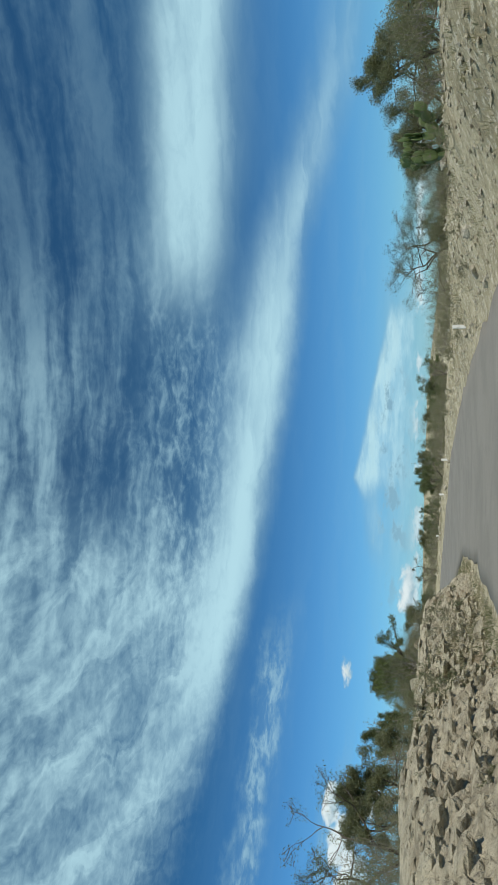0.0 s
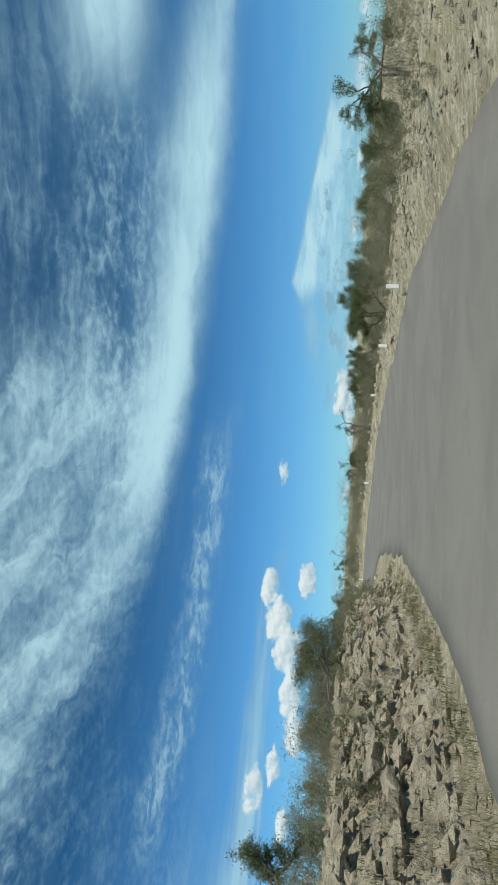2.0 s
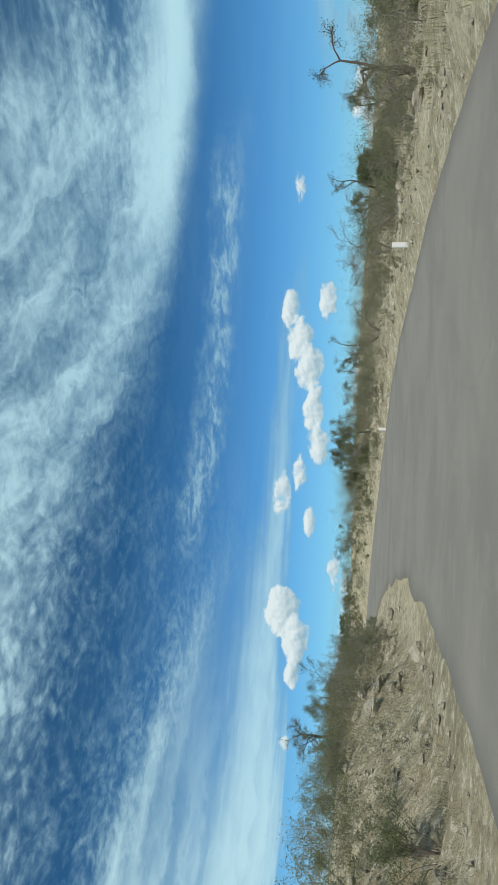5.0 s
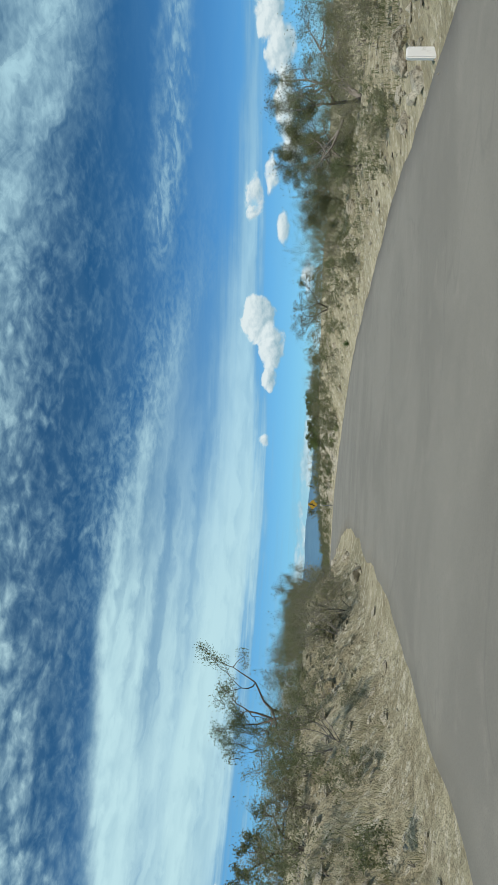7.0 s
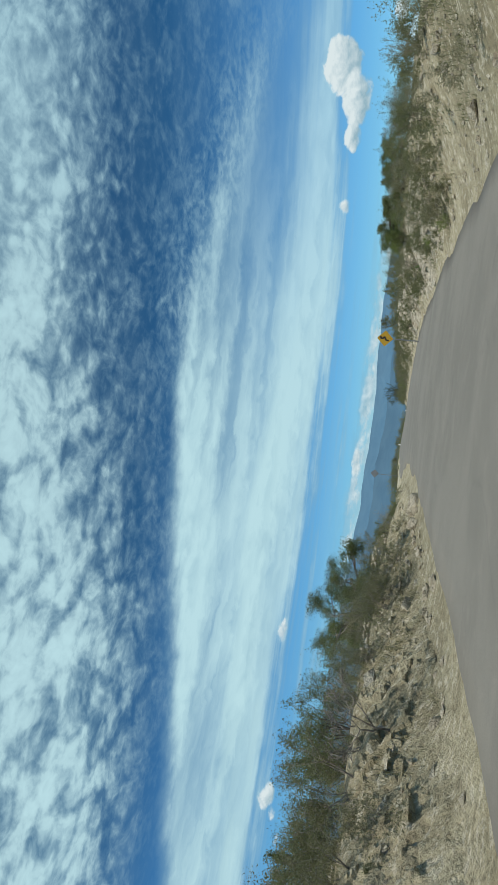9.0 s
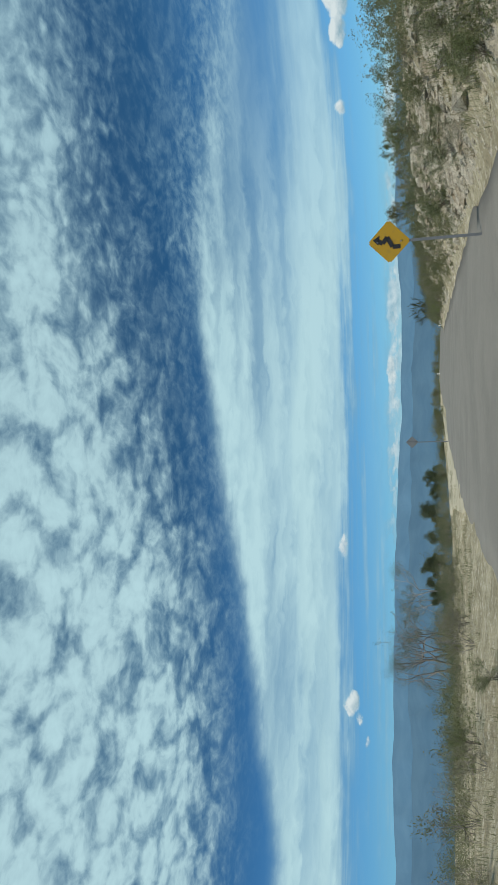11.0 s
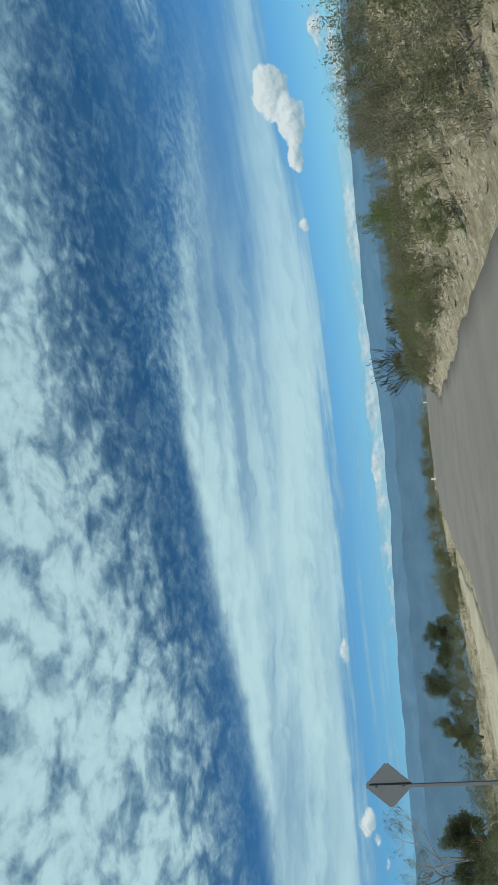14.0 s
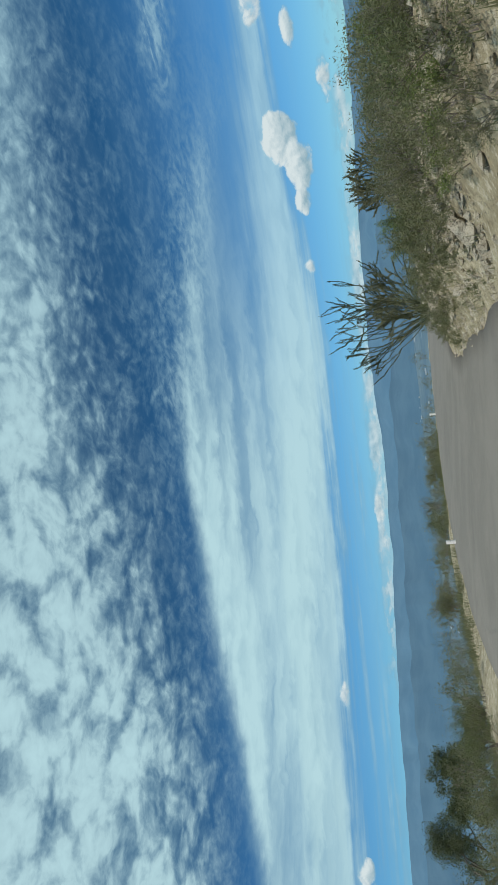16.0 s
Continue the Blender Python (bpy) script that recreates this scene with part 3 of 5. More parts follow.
def crown(s, d, x, y):
    return np.interp(s, ALONG, LINE[:, 2]) + 0.03 * (1 - np.minimum(np.abs(d) / HALF, 1) ** 2) + banking(s, d)


road = smooth_shade(part("road", strip(-58, ALONG[-1] - 2, lambda s: -HALF - widen(s), lambda s: HALF + np.interp(s, [150, 175, 205, 225], [0, 1.4, 1.6, 0.2]), crown, 0.5, 13, 0.35, 21), ASPHALT))
tagged(road, "weathered grey asphalt country road without markings", "road", kind="structure")


def shoulder(s, d, x, y):
    return np.maximum(ground_z(x, y) + 0.035, np.interp(s, ALONG, LINE[:, 2]) - 0.02)


layby = smooth_shade(part("layby", strip(176, 226, lambda s: 4.7 + 0 * s, lambda s: np.interp(s, [176, 190, 205, 218, 226], [5.2, 7.5, 11, 10, 6]), shoulder, 0.5, 15, 0.5, 31), SAND))
tagged(layby, "pale sandy layby beside the road", "layby", kind="structure")


# ---- far land ----
def ridge(name, az0, az1, radius, crest, base, mat, label, seed, rough):
    az = np.radians(np.linspace(az0, az1, 260))
    top = np.radians(crest(np.degrees(az)) + rough * fbm(np.degrees(az) * 0.35, 0 * az, 5, seed))
    cx, cy = -90.0, 90.0
    rows = []
    for k, (r, f) in enumerate(((radius * 0.80, 0.0), (radius * 0.86, 0.30), (radius * 0.93, 0.68), (radius, 1.0), (radius * 1.05, 0.4))):
        crag = 1 + (0.25 * fbm(np.degrees(az) * 0.8, 0 * az + k, 4, seed + 3) if 0 < k < 3 else 0)
        z = base + (np.tan(top) * radius - base) * f * crag
        rows.append(np.stack([cx - np.sin(az) * r, cy + np.cos(az) * r, z], 1))
    v = np.stack(rows, 1)
    i = np.arange(v.shape[0] * v.shape[1]).reshape(v.shape[:2])
    faces = np.stack([i[:-1, :-1], i[1:, :-1], i[1:, 1:], i[:-1, 1:]], -1).reshape(-1, 4)
    return tagged(smooth_shade(part(name, (v.reshape(-1, 3), faces), mat)), label, "backdrop", kind="structure")


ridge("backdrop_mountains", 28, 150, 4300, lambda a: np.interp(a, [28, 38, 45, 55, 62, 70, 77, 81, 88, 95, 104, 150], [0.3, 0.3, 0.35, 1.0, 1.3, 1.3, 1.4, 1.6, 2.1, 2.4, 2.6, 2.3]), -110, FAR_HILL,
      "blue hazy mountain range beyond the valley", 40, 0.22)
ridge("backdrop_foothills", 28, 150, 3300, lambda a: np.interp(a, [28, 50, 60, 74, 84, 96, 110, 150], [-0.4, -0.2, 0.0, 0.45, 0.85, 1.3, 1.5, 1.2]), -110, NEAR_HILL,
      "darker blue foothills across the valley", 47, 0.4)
xs = np.linspace(-3700, 300, 60)
gx, gy = np.meshgrid(xs, np.linspace(-1600, 3500, 60), indexing="ij")
keep = np.arange(3600).reshape(60, 60)
qf = np.stack([keep[:-1, :-1], keep[1:, :-1], keep[1:, 1:], keep[:-1, 1:]], -1).reshape(-1, 4)
centre_q = (-0.8 * gx + 0.6 * gy).ravel()[qf].mean(1)
rng = np.random.default_rng(77)
specks = bmesh.new()
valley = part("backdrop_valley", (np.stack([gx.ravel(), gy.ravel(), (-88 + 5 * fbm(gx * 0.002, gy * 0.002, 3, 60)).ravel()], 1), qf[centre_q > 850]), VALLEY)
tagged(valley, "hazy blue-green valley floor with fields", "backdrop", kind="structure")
for _ in range(70):
    az, r = radians(rng.uniform(56, 100)), rng.uniform(1500, 2900)
    w, d, h = rng.uniform(5, 16), rng.uniform(4, 9), rng.uniform(2, 4.5)
    x, y = -90 - math.sin(az) * r, 90 + math.cos(az) * r
    bmesh.ops.create_cube(specks, size=1.0, matrix=Matrix.Translation((x, y, -84.5 + h / 2)) @ Matrix.Rotation(rng.uniform(0, 3), 4, "Z") @ Matrix.Diagonal((w, d, h, 1)))
# haze over the houses is painted as a bluish wall colour with some glow
tagged(part("village", specks, material("hazy_wall", distant((0.22, 0.28, 0.32), (0.34, 0.40, 0.43), 0.25))), "pale far-off houses scattered over the valley floor", "village", kind="stuff")


# ---- plants ----
def tubes(segments, sides=5):
    """Tapered limbs from rows of (start, end, radius, radius)."""
    p0, p1 = np.array([s[0] for s in segments]), np.array([s[1] for s in segments])
    r0, r1 = np.array([s[2] for s in segments]), np.array([s[3] for s in segments])
    axis_ = p1 - p0
    axis_ /= np.maximum(np.linalg.norm(axis_, axis=1), 1e-6)[:, None]
    ref = np.where(np.abs(axis_[:, 2:]) < 0.9, [[0.0, 0, 1]], [[1.0, 0, 0]])
    u = np.cross(axis_, ref)
    u /= np.linalg.norm(u, axis=1)[:, None]
    w = np.cross(axis_, u)
    rings = []
    for p, r in ((p0, r0), (p1, r1)):
        for k in range(sides):
            t = 2 * math.pi * k / sides
            rings.append(p + (u * math.cos(t) + w * math.sin(t)) * r[:, None])
    v = np.stack(rings, 1).reshape(-1, 3)
    base = np.arange(len(segments))[:, None] * 2 * sides
    faces = np.concatenate([np.stack([base[:, 0] + k, base[:, 0] + (k + 1) % sides, base[:, 0] + sides + (k + 1) % sides, base[:, 0] + sides + k], 1) for k in range(sides)])
    return v, faces


def leaves(rng, centres, each, spread, size, flat=1.0, slim=0.55):
    """Small leaf blades scattered round the given places."""
    c = np.repeat(np.asarray(centres), each, axis=0)
    c = c + np.clip(rng.normal(size=c.shape), -1.5, 1.5) * spread * np.array([1, 1, flat])
    a = rng.normal(size=c.shape)
    a /= np.linalg.norm(a, axis=1)[:, None]
    b = np.cross(a, rng.normal(size=c.shape))
    b /= np.maximum(np.linalg.norm(b, axis=1), 1e-6)[:, None]
    k = size * rng.uniform(0.6, 1.4, len(c))[:, None]
    v = np.stack([c - a * k, c + b * k * slim * 1.4, c + a * k], 1).reshape(-1, 3)
    return v, np.arange(len(v)).reshape(-1, 3)


def branch_out(rng, start, way, length, radius, depth, segs, tips, wander=0.35, spread=0.8, lift=0.12, fork=(2, 3), flat=0.0, shrink=0.72):
    p, way = np.array(start, float), np.array(way, float)
    n = 3
    for k in range(n):
        way = way + rng.normal(size=3) * wander * 0.4 + np.array([0, 0, lift])
        way[2] *= 1 - flat
        way /= np.linalg.norm(way)
        q = p + way * length / n
        r = radius * (1 - 0.14 * (k + 1))
        segs.append((p, q, radius * (1 - 0.14 * k), r))
        p = q
        if depth <= 1:
            tips.append(p)
    if depth == 0:
        return
    for _ in range(rng.integers(fork[0], fork[1] + 1)):
        side = way + rng.normal(size=3) * spread
        side /= np.linalg.norm(side)
        branch_out(rng, p, side, length * shrink * rng.uniform(0.8, 1.15), radius * 0.58, depth - 1, segs, tips, wander, spread, lift, fork, flat, shrink)


def tree_shape(kind, seed):
    """Limbs and leaf places of a tree about one metre tall and one wide."""
    rng = np.random.default_rng(seed)
    segs, tips = [], []
    stems = {"umbrella": 2, "round": 4, "bare": 2, "spindly": 3}[kind]
    for k in range(stems):
        t = 2 * math.pi * k / stems + rng.uniform(0, 1)
        lean = {"umbrella": 0.45, "round": 0.75, "bare": 0.4, "spindly": 0.4}[kind]
        way = (lean * math.cos(t), lean * math.sin(t), 1.0)
        if kind == "umbrella":
            branch_out(rng, (0, 0, -0.02), way, 0.40, 0.030, 4, segs, tips, 0.5, 0.75, 0.02, (2, 3), 0.16, 0.70)
        elif kind == "round":
            branch_out(rng, (0, 0, -0.02), way, 0.30, 0.022, 4, segs, tips, 0.45, 0.75, 0.05, (2, 3), 0.02, 0.74)
        elif kind == "bare":
            branch_out(rng, (0, 0, -0.02), way, 0.30, 0.020, 5, segs, tips, 0.45, 0.6, 0.06, (2, 3), 0.03, 0.76)
        else:
            branch_out(rng, (0, 0, -0.02), way, 0.42, 0.022, 3, segs, tips, 0.35, 0.6, 0.12, (2, 3), 0.0, 0.66)
    tips = np.array(tips)
    mean = tips[:, :2].mean(0)
    full = np.percentile(tips[:, 2], 98)

    def upright(p):
        return p - np.array([*(mean * min(max(p[2] / full, 0), 1)), 0])

    segs = [(upright(a), upright(b), r, q) for a, b, r, q in segs]
    tips = np.array([upright(p) for p in tips])
    top, reach = np.percentile(tips[:, 2], 98), np.percentile(np.abs(tips[:, :2]), 97)
    scale = np.array([0.5 / reach, 0.5 / reach, 1.0 / top])
    segs = [(a * scale, b * scale, r, q) for a, b, r, q in segs]
    return rng, segs, tips * scale


def tree(kind, x, y, height, width, seed, leaf_mat, bark_mat, label, each=9, size=0.05, spread=0.032, group=""):
    rng, segs, tips = tree_shape(kind, seed)
    root = new({"umbrella": "acacia_tree", "round": "mesquite_tree", "bare": "leafless_tree", "spindly": "scrub_tree"}[kind])
    grow = np.array([width, width, height])
    girth = 0.5 * (width + height)
    v, f = tubes([(a * grow, b * grow, max(r * girth, 0.006), max(q * girth, 0.005)) for a, b, r, q in segs], 5)
    smooth_shade(part("trunk", (v, f), bark_mat, root))
    if each:
        part("crown", leaves(rng, tips * grow, each, spread * girth, size, 0.6 if kind == "umbrella" else 0.85), leaf_mat, root)
    root.matrix_world = pose(x, y, float(ground_z(x, y)[0]), 0, 0, 0)
    return tagged(root, label, "tree", group)


# right-hand side, from the first bend onwards
tree("round", 10.8, 24.4, 2.0, 5.0, 1, OLIVE, BARK, "broad flat-topped acacia with olive leaves on the bank", 80, 0.024, 0.032)
tree("round", 9.9, 19.0, 2.2, 3.2, 2, OLIVE, BARK, "spreading acacia with olive leaves on the bank", 60, 0.024, 0.032)
tree("bare", 8.7, 32.6, 2.7, 4.8, 3, OLIVE, BARK, "gnarled thin-leaved acacia with dark crooked limbs", 14, 0.022, 0.03)
tree("bare", 8.0, 39.3, 2.0, 2.0, 4, DRY, BARK, "small crooked leafless thorn tree", 0)
tree("umbrella", 4.6, 50.0, 1.95, 2.4, 5, GREEN, BARK, "small acacia standing above low scrub", 44, 0.020)
tree("round", -3.0, 67.0, 2.3, 3.4, 6, GREEN, BARK, "low green mesquite on the verge", 54, 0.025)
tree("round", -7.3, 78.7, 2.1, 2.6, 7, GREEN, BARK, "low green mesquite on the verge", 44, 0.025)
for x, y, tall, wide, seed, mat, each in ((-1.6, 84.0, 2.5, 4.2, 61, OLIVE, 60), (-4.4, 92.5, 2.9, 4.6, 62, GREEN, 60), (-9.4, 94.5, 2.4, 4.2, 63, OLIVE, 36), (-12.6, 97.4, 2.5, 4.0, 64, OLIVE, 46),
                                          (2.4, 76.0, 2.0, 4.4, 65, OLIVE, 46), (-20.1, 100.4, 1.7, 2.6, 66, GREEN, 50), (5.4, 68.5, 1.8, 4.0, 67, GREEN, 50)):
    tree("round", x, y, tall, wide, seed, mat, BARK, "spreading mesquite on the scrubby rise", each, 0.034, 0.04)
for x, y, tall, wide, seed in ((-18.9, 104.9, 2.8, 3.0, 68), (-23.9, 105.0, 2.2, 3.0, 69)):
    tree("umbrella", x, y, tall, wide, seed, OLIVE, BARK, "open-crowned small acacia on the scrubby rise", 24, 0.026)
tree("umbrella", -15.1, 92.1, 3.0, 3.2, 8, OLIVE, BARK, "thin-crowned acacia with open branches", 17, 0.022)
tree("umbrella", -20.6, 97.5, 2.6, 2.8, 9, OLIVE, BARK, "thin-crowned acacia with open branches", 17, 0.022)
tree("bare", -23.3, 98.6, 2.5, 2.9, 10, DRY, GREY_BARK, "grey leafless thorn tree above dry scrub", 5, 0.018)
tree("umbrella", -36.6, 116.2, 3.6, 4.2, 11, OLIVE, BARK, "umbrella acacia with a bare dark trunk", 17, 0.025)
tree("umbrella", -37.6, 112.5, 2.8, 2.6, 12, OLIVE, BARK, "slender thin-crowned acacia on the verge", 24, 0.022)
tree("round", -40.0, 108.6, 2.6, 4.4, 13, OLIVE, GREY_BARK, "broad mesquite with grey twigs and few leaves", 32, 0.025)
tree("round", -43.8, 110.4, 2.6, 3.2, 14, OLIVE, GREY_BARK, "broad mesquite with olive leaves", 49, 0.025)
tree("bare", -56.6, 115.1, 1.9, 3.6, 15, OLIVE, BARK, "bare dark thorn tree with few leaves beside the road", 6, 0.022, 0.03)
tree("round", -77.5, 122.2, 1.0, 4.6, 16, GREEN, BARK, "dense green mesquite beside the road", 78, 0.027)
tree("spindly", -107.1, 131.9, 1.8, 1.3, 17, GREEN, GREY_BARK, "spindly sapling with sparse leaves", 17, 0.025)
tree("bare", -115.7, 132.7, 2.2, 2.4, 18, OLIVE, BARK, "dark twiggy thorn tree on the bank", 12, 0.018)
tree("round", 9.4, 31.0, 1.2, 2.8, 19, OLIVE, BARK, "low olive bush at the foot of an acacia", 30, 0.025, 0.06)
# left-hand side
tree("spindly", -9.4, 31.9, 2.1, 3.0, 21, GREEN, BARK, "upright green thorn tree above the rock cut", 66, 0.030)
tree("round", -12.5, 32.7, 2.3, 1.9, 22, GREEN, BARK, "dark green mesquite above the rock cut", 66, 0.025)
tree("round", -8.6, 18.2, 1.7, 2.8, 23, OLIVE, BARK, "olive mesquite above the rock cut", 78, 0.025)
tree("bare", -9.6, 17.6, 2.7, 3.6, 24, GREEN, BARK, "acacia with bare dark limbs above the rock cut", 8, 0.022, 0.03)
tree("umbrella", -11.5, 38.9, 2.5, 2.4, 25, GREEN, BARK, "leaning acacia above dry scrub", 54, 0.022)
tree("round", -9.7, 32.0, 2.0, 1.8, 26, GREEN, BARK, "small green mesquite above the rock cut", 54, 0.025)
tree("umbrella", -36.5, 83.4, 2.2, 2.6, 27, OLIVE, BARK, "open-branched thorn tree on the slope", 17, 0.022)
tree("umbrella", -40.6, 88.6, 1.2, 1.5, 28, OLIVE, BARK, "open-branched thorn tree on the slope", 17, 0.020)
tree("bare", -46.5, 91.8, 2.7, 3.2, 29, GREEN, BARK, "tall thin tree with clumped leaves above the scrub", 15, 0.022)
tree("round", -73.0, 103.8, 2.0, 4.2, 31, GREEN, GREY_BARK, "wide green mesquite on the bank", 49, 0.025)
tree("spindly", -62.5, 98.4, 1.2, 1.6, 32, GREEN, BARK, "thin sapling on the slope", 24, 0.025)
# where the road comes out above the valley
tree("round", -178.0, 115.6, 2.6, 2.6, 48, OLIVE, BARK, "small olive mesquite below the road", 54, 0.034)
tree("round", -182.0, 106.0, 3.2, 4.4, 49, DARK, BARK, "dark green mesquite below the road", 40, 0.07, 0.05)


tree("round", -198.0, 122.8, 4.0, 5.4, 41, DARK, BARK, "round dark green mesquite below the road", 40, 0.07, 0.05)
tree("round", -203.5, 116.3, 5.2, 6.6, 47, DARK, BARK, "tall dark green mesquite below the road", 40, 0.07, 0.05)
tree("round", -172.0, 109.3, 3.6, 4.2, 42, DARK, BARK, "dark green mesquite at the valley's edge", 40, 0.07, 0.05)
tree("round", -187.5, 127.0, 1.6, 2.4, 46, DARK, BARK, "low dark mesquite beside the road", 40, 0.04, 0.06)
tree("bare", -181.2, 105.6, 8.8, 7.6, 43, DARK, PALE_BARK, "pale leafless tree with white forked limbs", 9, 0.05)
tree("bare", -153.3, 103.4, 6.4, 6.6, 44, DARK, GREY_BARK, "nearly leafless tree with many grey twigs", 4, 0.04)
tree("bare", -145.9, 102.9, 6.4, 5.6, 45, DARK, GREY_BARK, "nearly leafless tree with many grey twigs", 4, 0.04)
tree("bare", -140.5, 102.4, 6.4, 5.4, 50, DARK, GREY_BARK, "nearly leafless tree with many grey twigs", 4, 0.04)
tree("round", -11.2, 46.4, 1.3, 3.6, 51, OLIVE, GREY_BARK, "broad olive mesquite above the rock cut", 60, 0.022, 0.05)


def bush_shape(seed, stems, depth=2):
    rng = np.random.default_rng(seed)
    segs, tips = [], []
    for k in range(stems):
        t, lean = rng.uniform(0, 6.283), rng.uniform(0.15, 1.2)
        branch_out(rng, (rng.normal() * 0.02, rng.normal() * 0.02, -0.04), (lean * math.cos(t), lean * math.sin(t), 1.0), 0.34, 0.008, depth, segs, tips, 0.5, 0.75, 0.05, (2, 3), 0.0, 0.75)
    tips = np.array(tips)
    fit_ = np.array([0.5 / np.percentile(np.abs(tips[:, :2]), 97)] * 2 + [0.8 / np.percentile(tips[:, 2], 98)])
    return rng, [(a * fit_, b * fit_, r, q) for a, b, r, q in segs], tips * fit_


def scrub_bush(seed, leaf_mat, twig_mat, each, size, name="scrub_bush"):
    """A knee- to chest-high bush of many stems, one metre across."""
    rng, segs, tips = bush_shape(seed, 8)
    root = new(name)
    part("branchwork", tubes(segs, 3), twig_mat, root)
    part("foliage", leaves(rng, tips, each, 0.032, size), leaf_mat, root)
    return root


BUSHES = [(scrub_bush(70, DRY, GREY_BARK, 16, 0.0100), "dry grey-brown scrub bush"), (scrub_bush(71, OLIVE, GREY_BARK, 22, 0.0104), "olive thorn bush"),
          (scrub_bush(72, GREEN, BARK, 22, 0.0110), "green thorn bush"), (scrub_bush(73, BRIGHT, BARK, 20, 0.016), "fresh light-green bush"),
          (scrub_bush(74, DRY, GREY_BARK, 2, 0.012), "leafless grey twiggy bush")]
rng = np.random.default_rng(5)


def bushes(s0, s1, d0, d1, count, kinds, size0, size1):
    for _ in range(count):
        s, d = rng.uniform(s0, s1), rng.uniform(d0, d1)
        k = kinds[rng.integers(len(kinds))]
        size = rng.uniform(size0, size1)
        x, y = (float(v) for v in on_road(s, d))
        ob = BUSHES[k][0]
        ob.scale = (size, size, size * rng.uniform(0.75, 1.15))
        m = pose(x, y, float(ground_z(x, y)[0]) - 0.03, rng.normal() * 4, rng.normal() * 4, rng.uniform(0, 360))
        tagged(copy_thing(ob, m), BUSHES[k][1] + (" above the rock cut" if s < 62 and d > 0 else " on the dry roadside bank"), "bush", "roadside bushes")


bushes(2, 62, 7.0, 9.5, 28, (0, 0, 1, 4, 1), 1.0, 1.7)
bushes(62, 128, 5.2, 8.5, 44, (0, 0, 1, 4, 1, 2), 0.9, 1.7)
bushes(124, 146, 5.8, 9, 24, (0, 1, 2, 1), 1.0, 2.0)
bushes(146, 166, 5.4, 8, 12, (0, 1, 2), 0.5, 1.0)
bushes(5, 62, -10, -7.6, 14, (0, 4, 1), 0.9, 1.5)
bushes(62, 100, -10, -6.8, 12, (0, 4, 1), 0.8, 1.4)
bushes(100, 150, -10, -5.2, 22, (0, 1, 2, 1), 0.7, 1.4)
bushes(146, 232, -8.5, -4.6, 48, (0, 1, 2, 1, 3, 2), 0.6, 1.3)
bushes(196, 232, -8, -4.5, 20, (1, 2, 1, 3, 0), 0.7, 1.3)
bushes(148, 182, 6, 12, 20, (0, 0, 1, 4), 0.9, 1.7)
bushes(188, 230, -7.6, -4.4, 20, (3, 2, 3, 1), 0.5, 1.0)
bushes(128, 160, -7.0, -4.4, 16, (3, 2, 2, 1), 0.4, 0.9)
bushes(228, 264, 5.0, 7.5, 20, (1, 1, 2, 0, 1), 0.9, 1.5)
for ob, _ in BUSHES:
    for o in (*ob.children_recursive, ob):
        bpy.data.objects.remove(o)


def on_face(r, s, k, toe, deep, height, side=1):
    """Places on a cut bank, from distances along it and shares of its depth."""
    x, y = on_road(s, side * (toe + 0.05 + deep * k ** 0.9))
    return x, y, np.interp(s, ALONG, LINE[:, 2]) + height * np.sin(np.minimum(k * 1.25, 1.0) * math.pi / 2) ** 1.15


def thicket(name, label, seed, leaf_mat, each, size, areas, faces_=()):
    """A hinterland of bushes too many to count, in one mesh of twigs and one of leaves."""
    rng = np.random.default_rng(seed)
    shapes = [bush_shape(seed + k, 5) for k in range(4)]
    wood, green = ([], [], 0), ([], [], 0)
    spots = []
    for s0, s1, d0, d1, count, size0, size1 in areas:
        x, y = on_road(rng.uniform(s0, s1, count), rng.uniform(d0, d1, count))
        spots += list(zip(x, y, ground_z(x, y), rng.uniform(size0, size1, count), [max(abs(d0), abs(d1)) > 15] * count))
    for s0, s1, toe, deep, height, side, count, size0, size1 in faces_:
        x, y, z = on_face(rng, rng.uniform(s0, s1, count), rng.uniform(0.05, 1, count), toe, deep, height, side)
        spots += list(zip(x, y, z, rng.uniform(size0, size1, count), [False] * count))
    for x, y, z, k, far in spots:
        _, segs, tips = shapes[rng.integers(4)]
        t = rng.uniform(0, 6.283)
        turn = np.array([[math.cos(t), -math.sin(t), 0], [math.sin(t), math.cos(t), 0], [0, 0, rng.uniform(0.75, 1.2)]]).T * k
        at = np.array([x, y, z - 0.03])
        v, f = tubes(segs[::6] if far else segs[::3], 3)
        v2, f2 = leaves(rng, tips, each // 2 if far else each, 0.036, size * (1.5 if far else 1.0) / max(k, 0.7))
        wood[0].append(v @ turn + at), wood[1].append(f + wood[2])
        wood = (wood[0], wood[1], wood[2] + len(v))
        green[0].append(v2 @ turn + at), green[1].append(f2 + green[2])
        green = (green[0], green[1], green[2] + len(v2))
    root = new(name)
    part("branchwork", (np.concatenate(wood[0]), np.concatenate(wood[1])), GREY_BARK, root)
    part("foliage", (np.concatenate(green[0]), np.concatenate(green[1])), leaf_mat, root)
    return tagged(root, label, "scrub", kind="stuff")


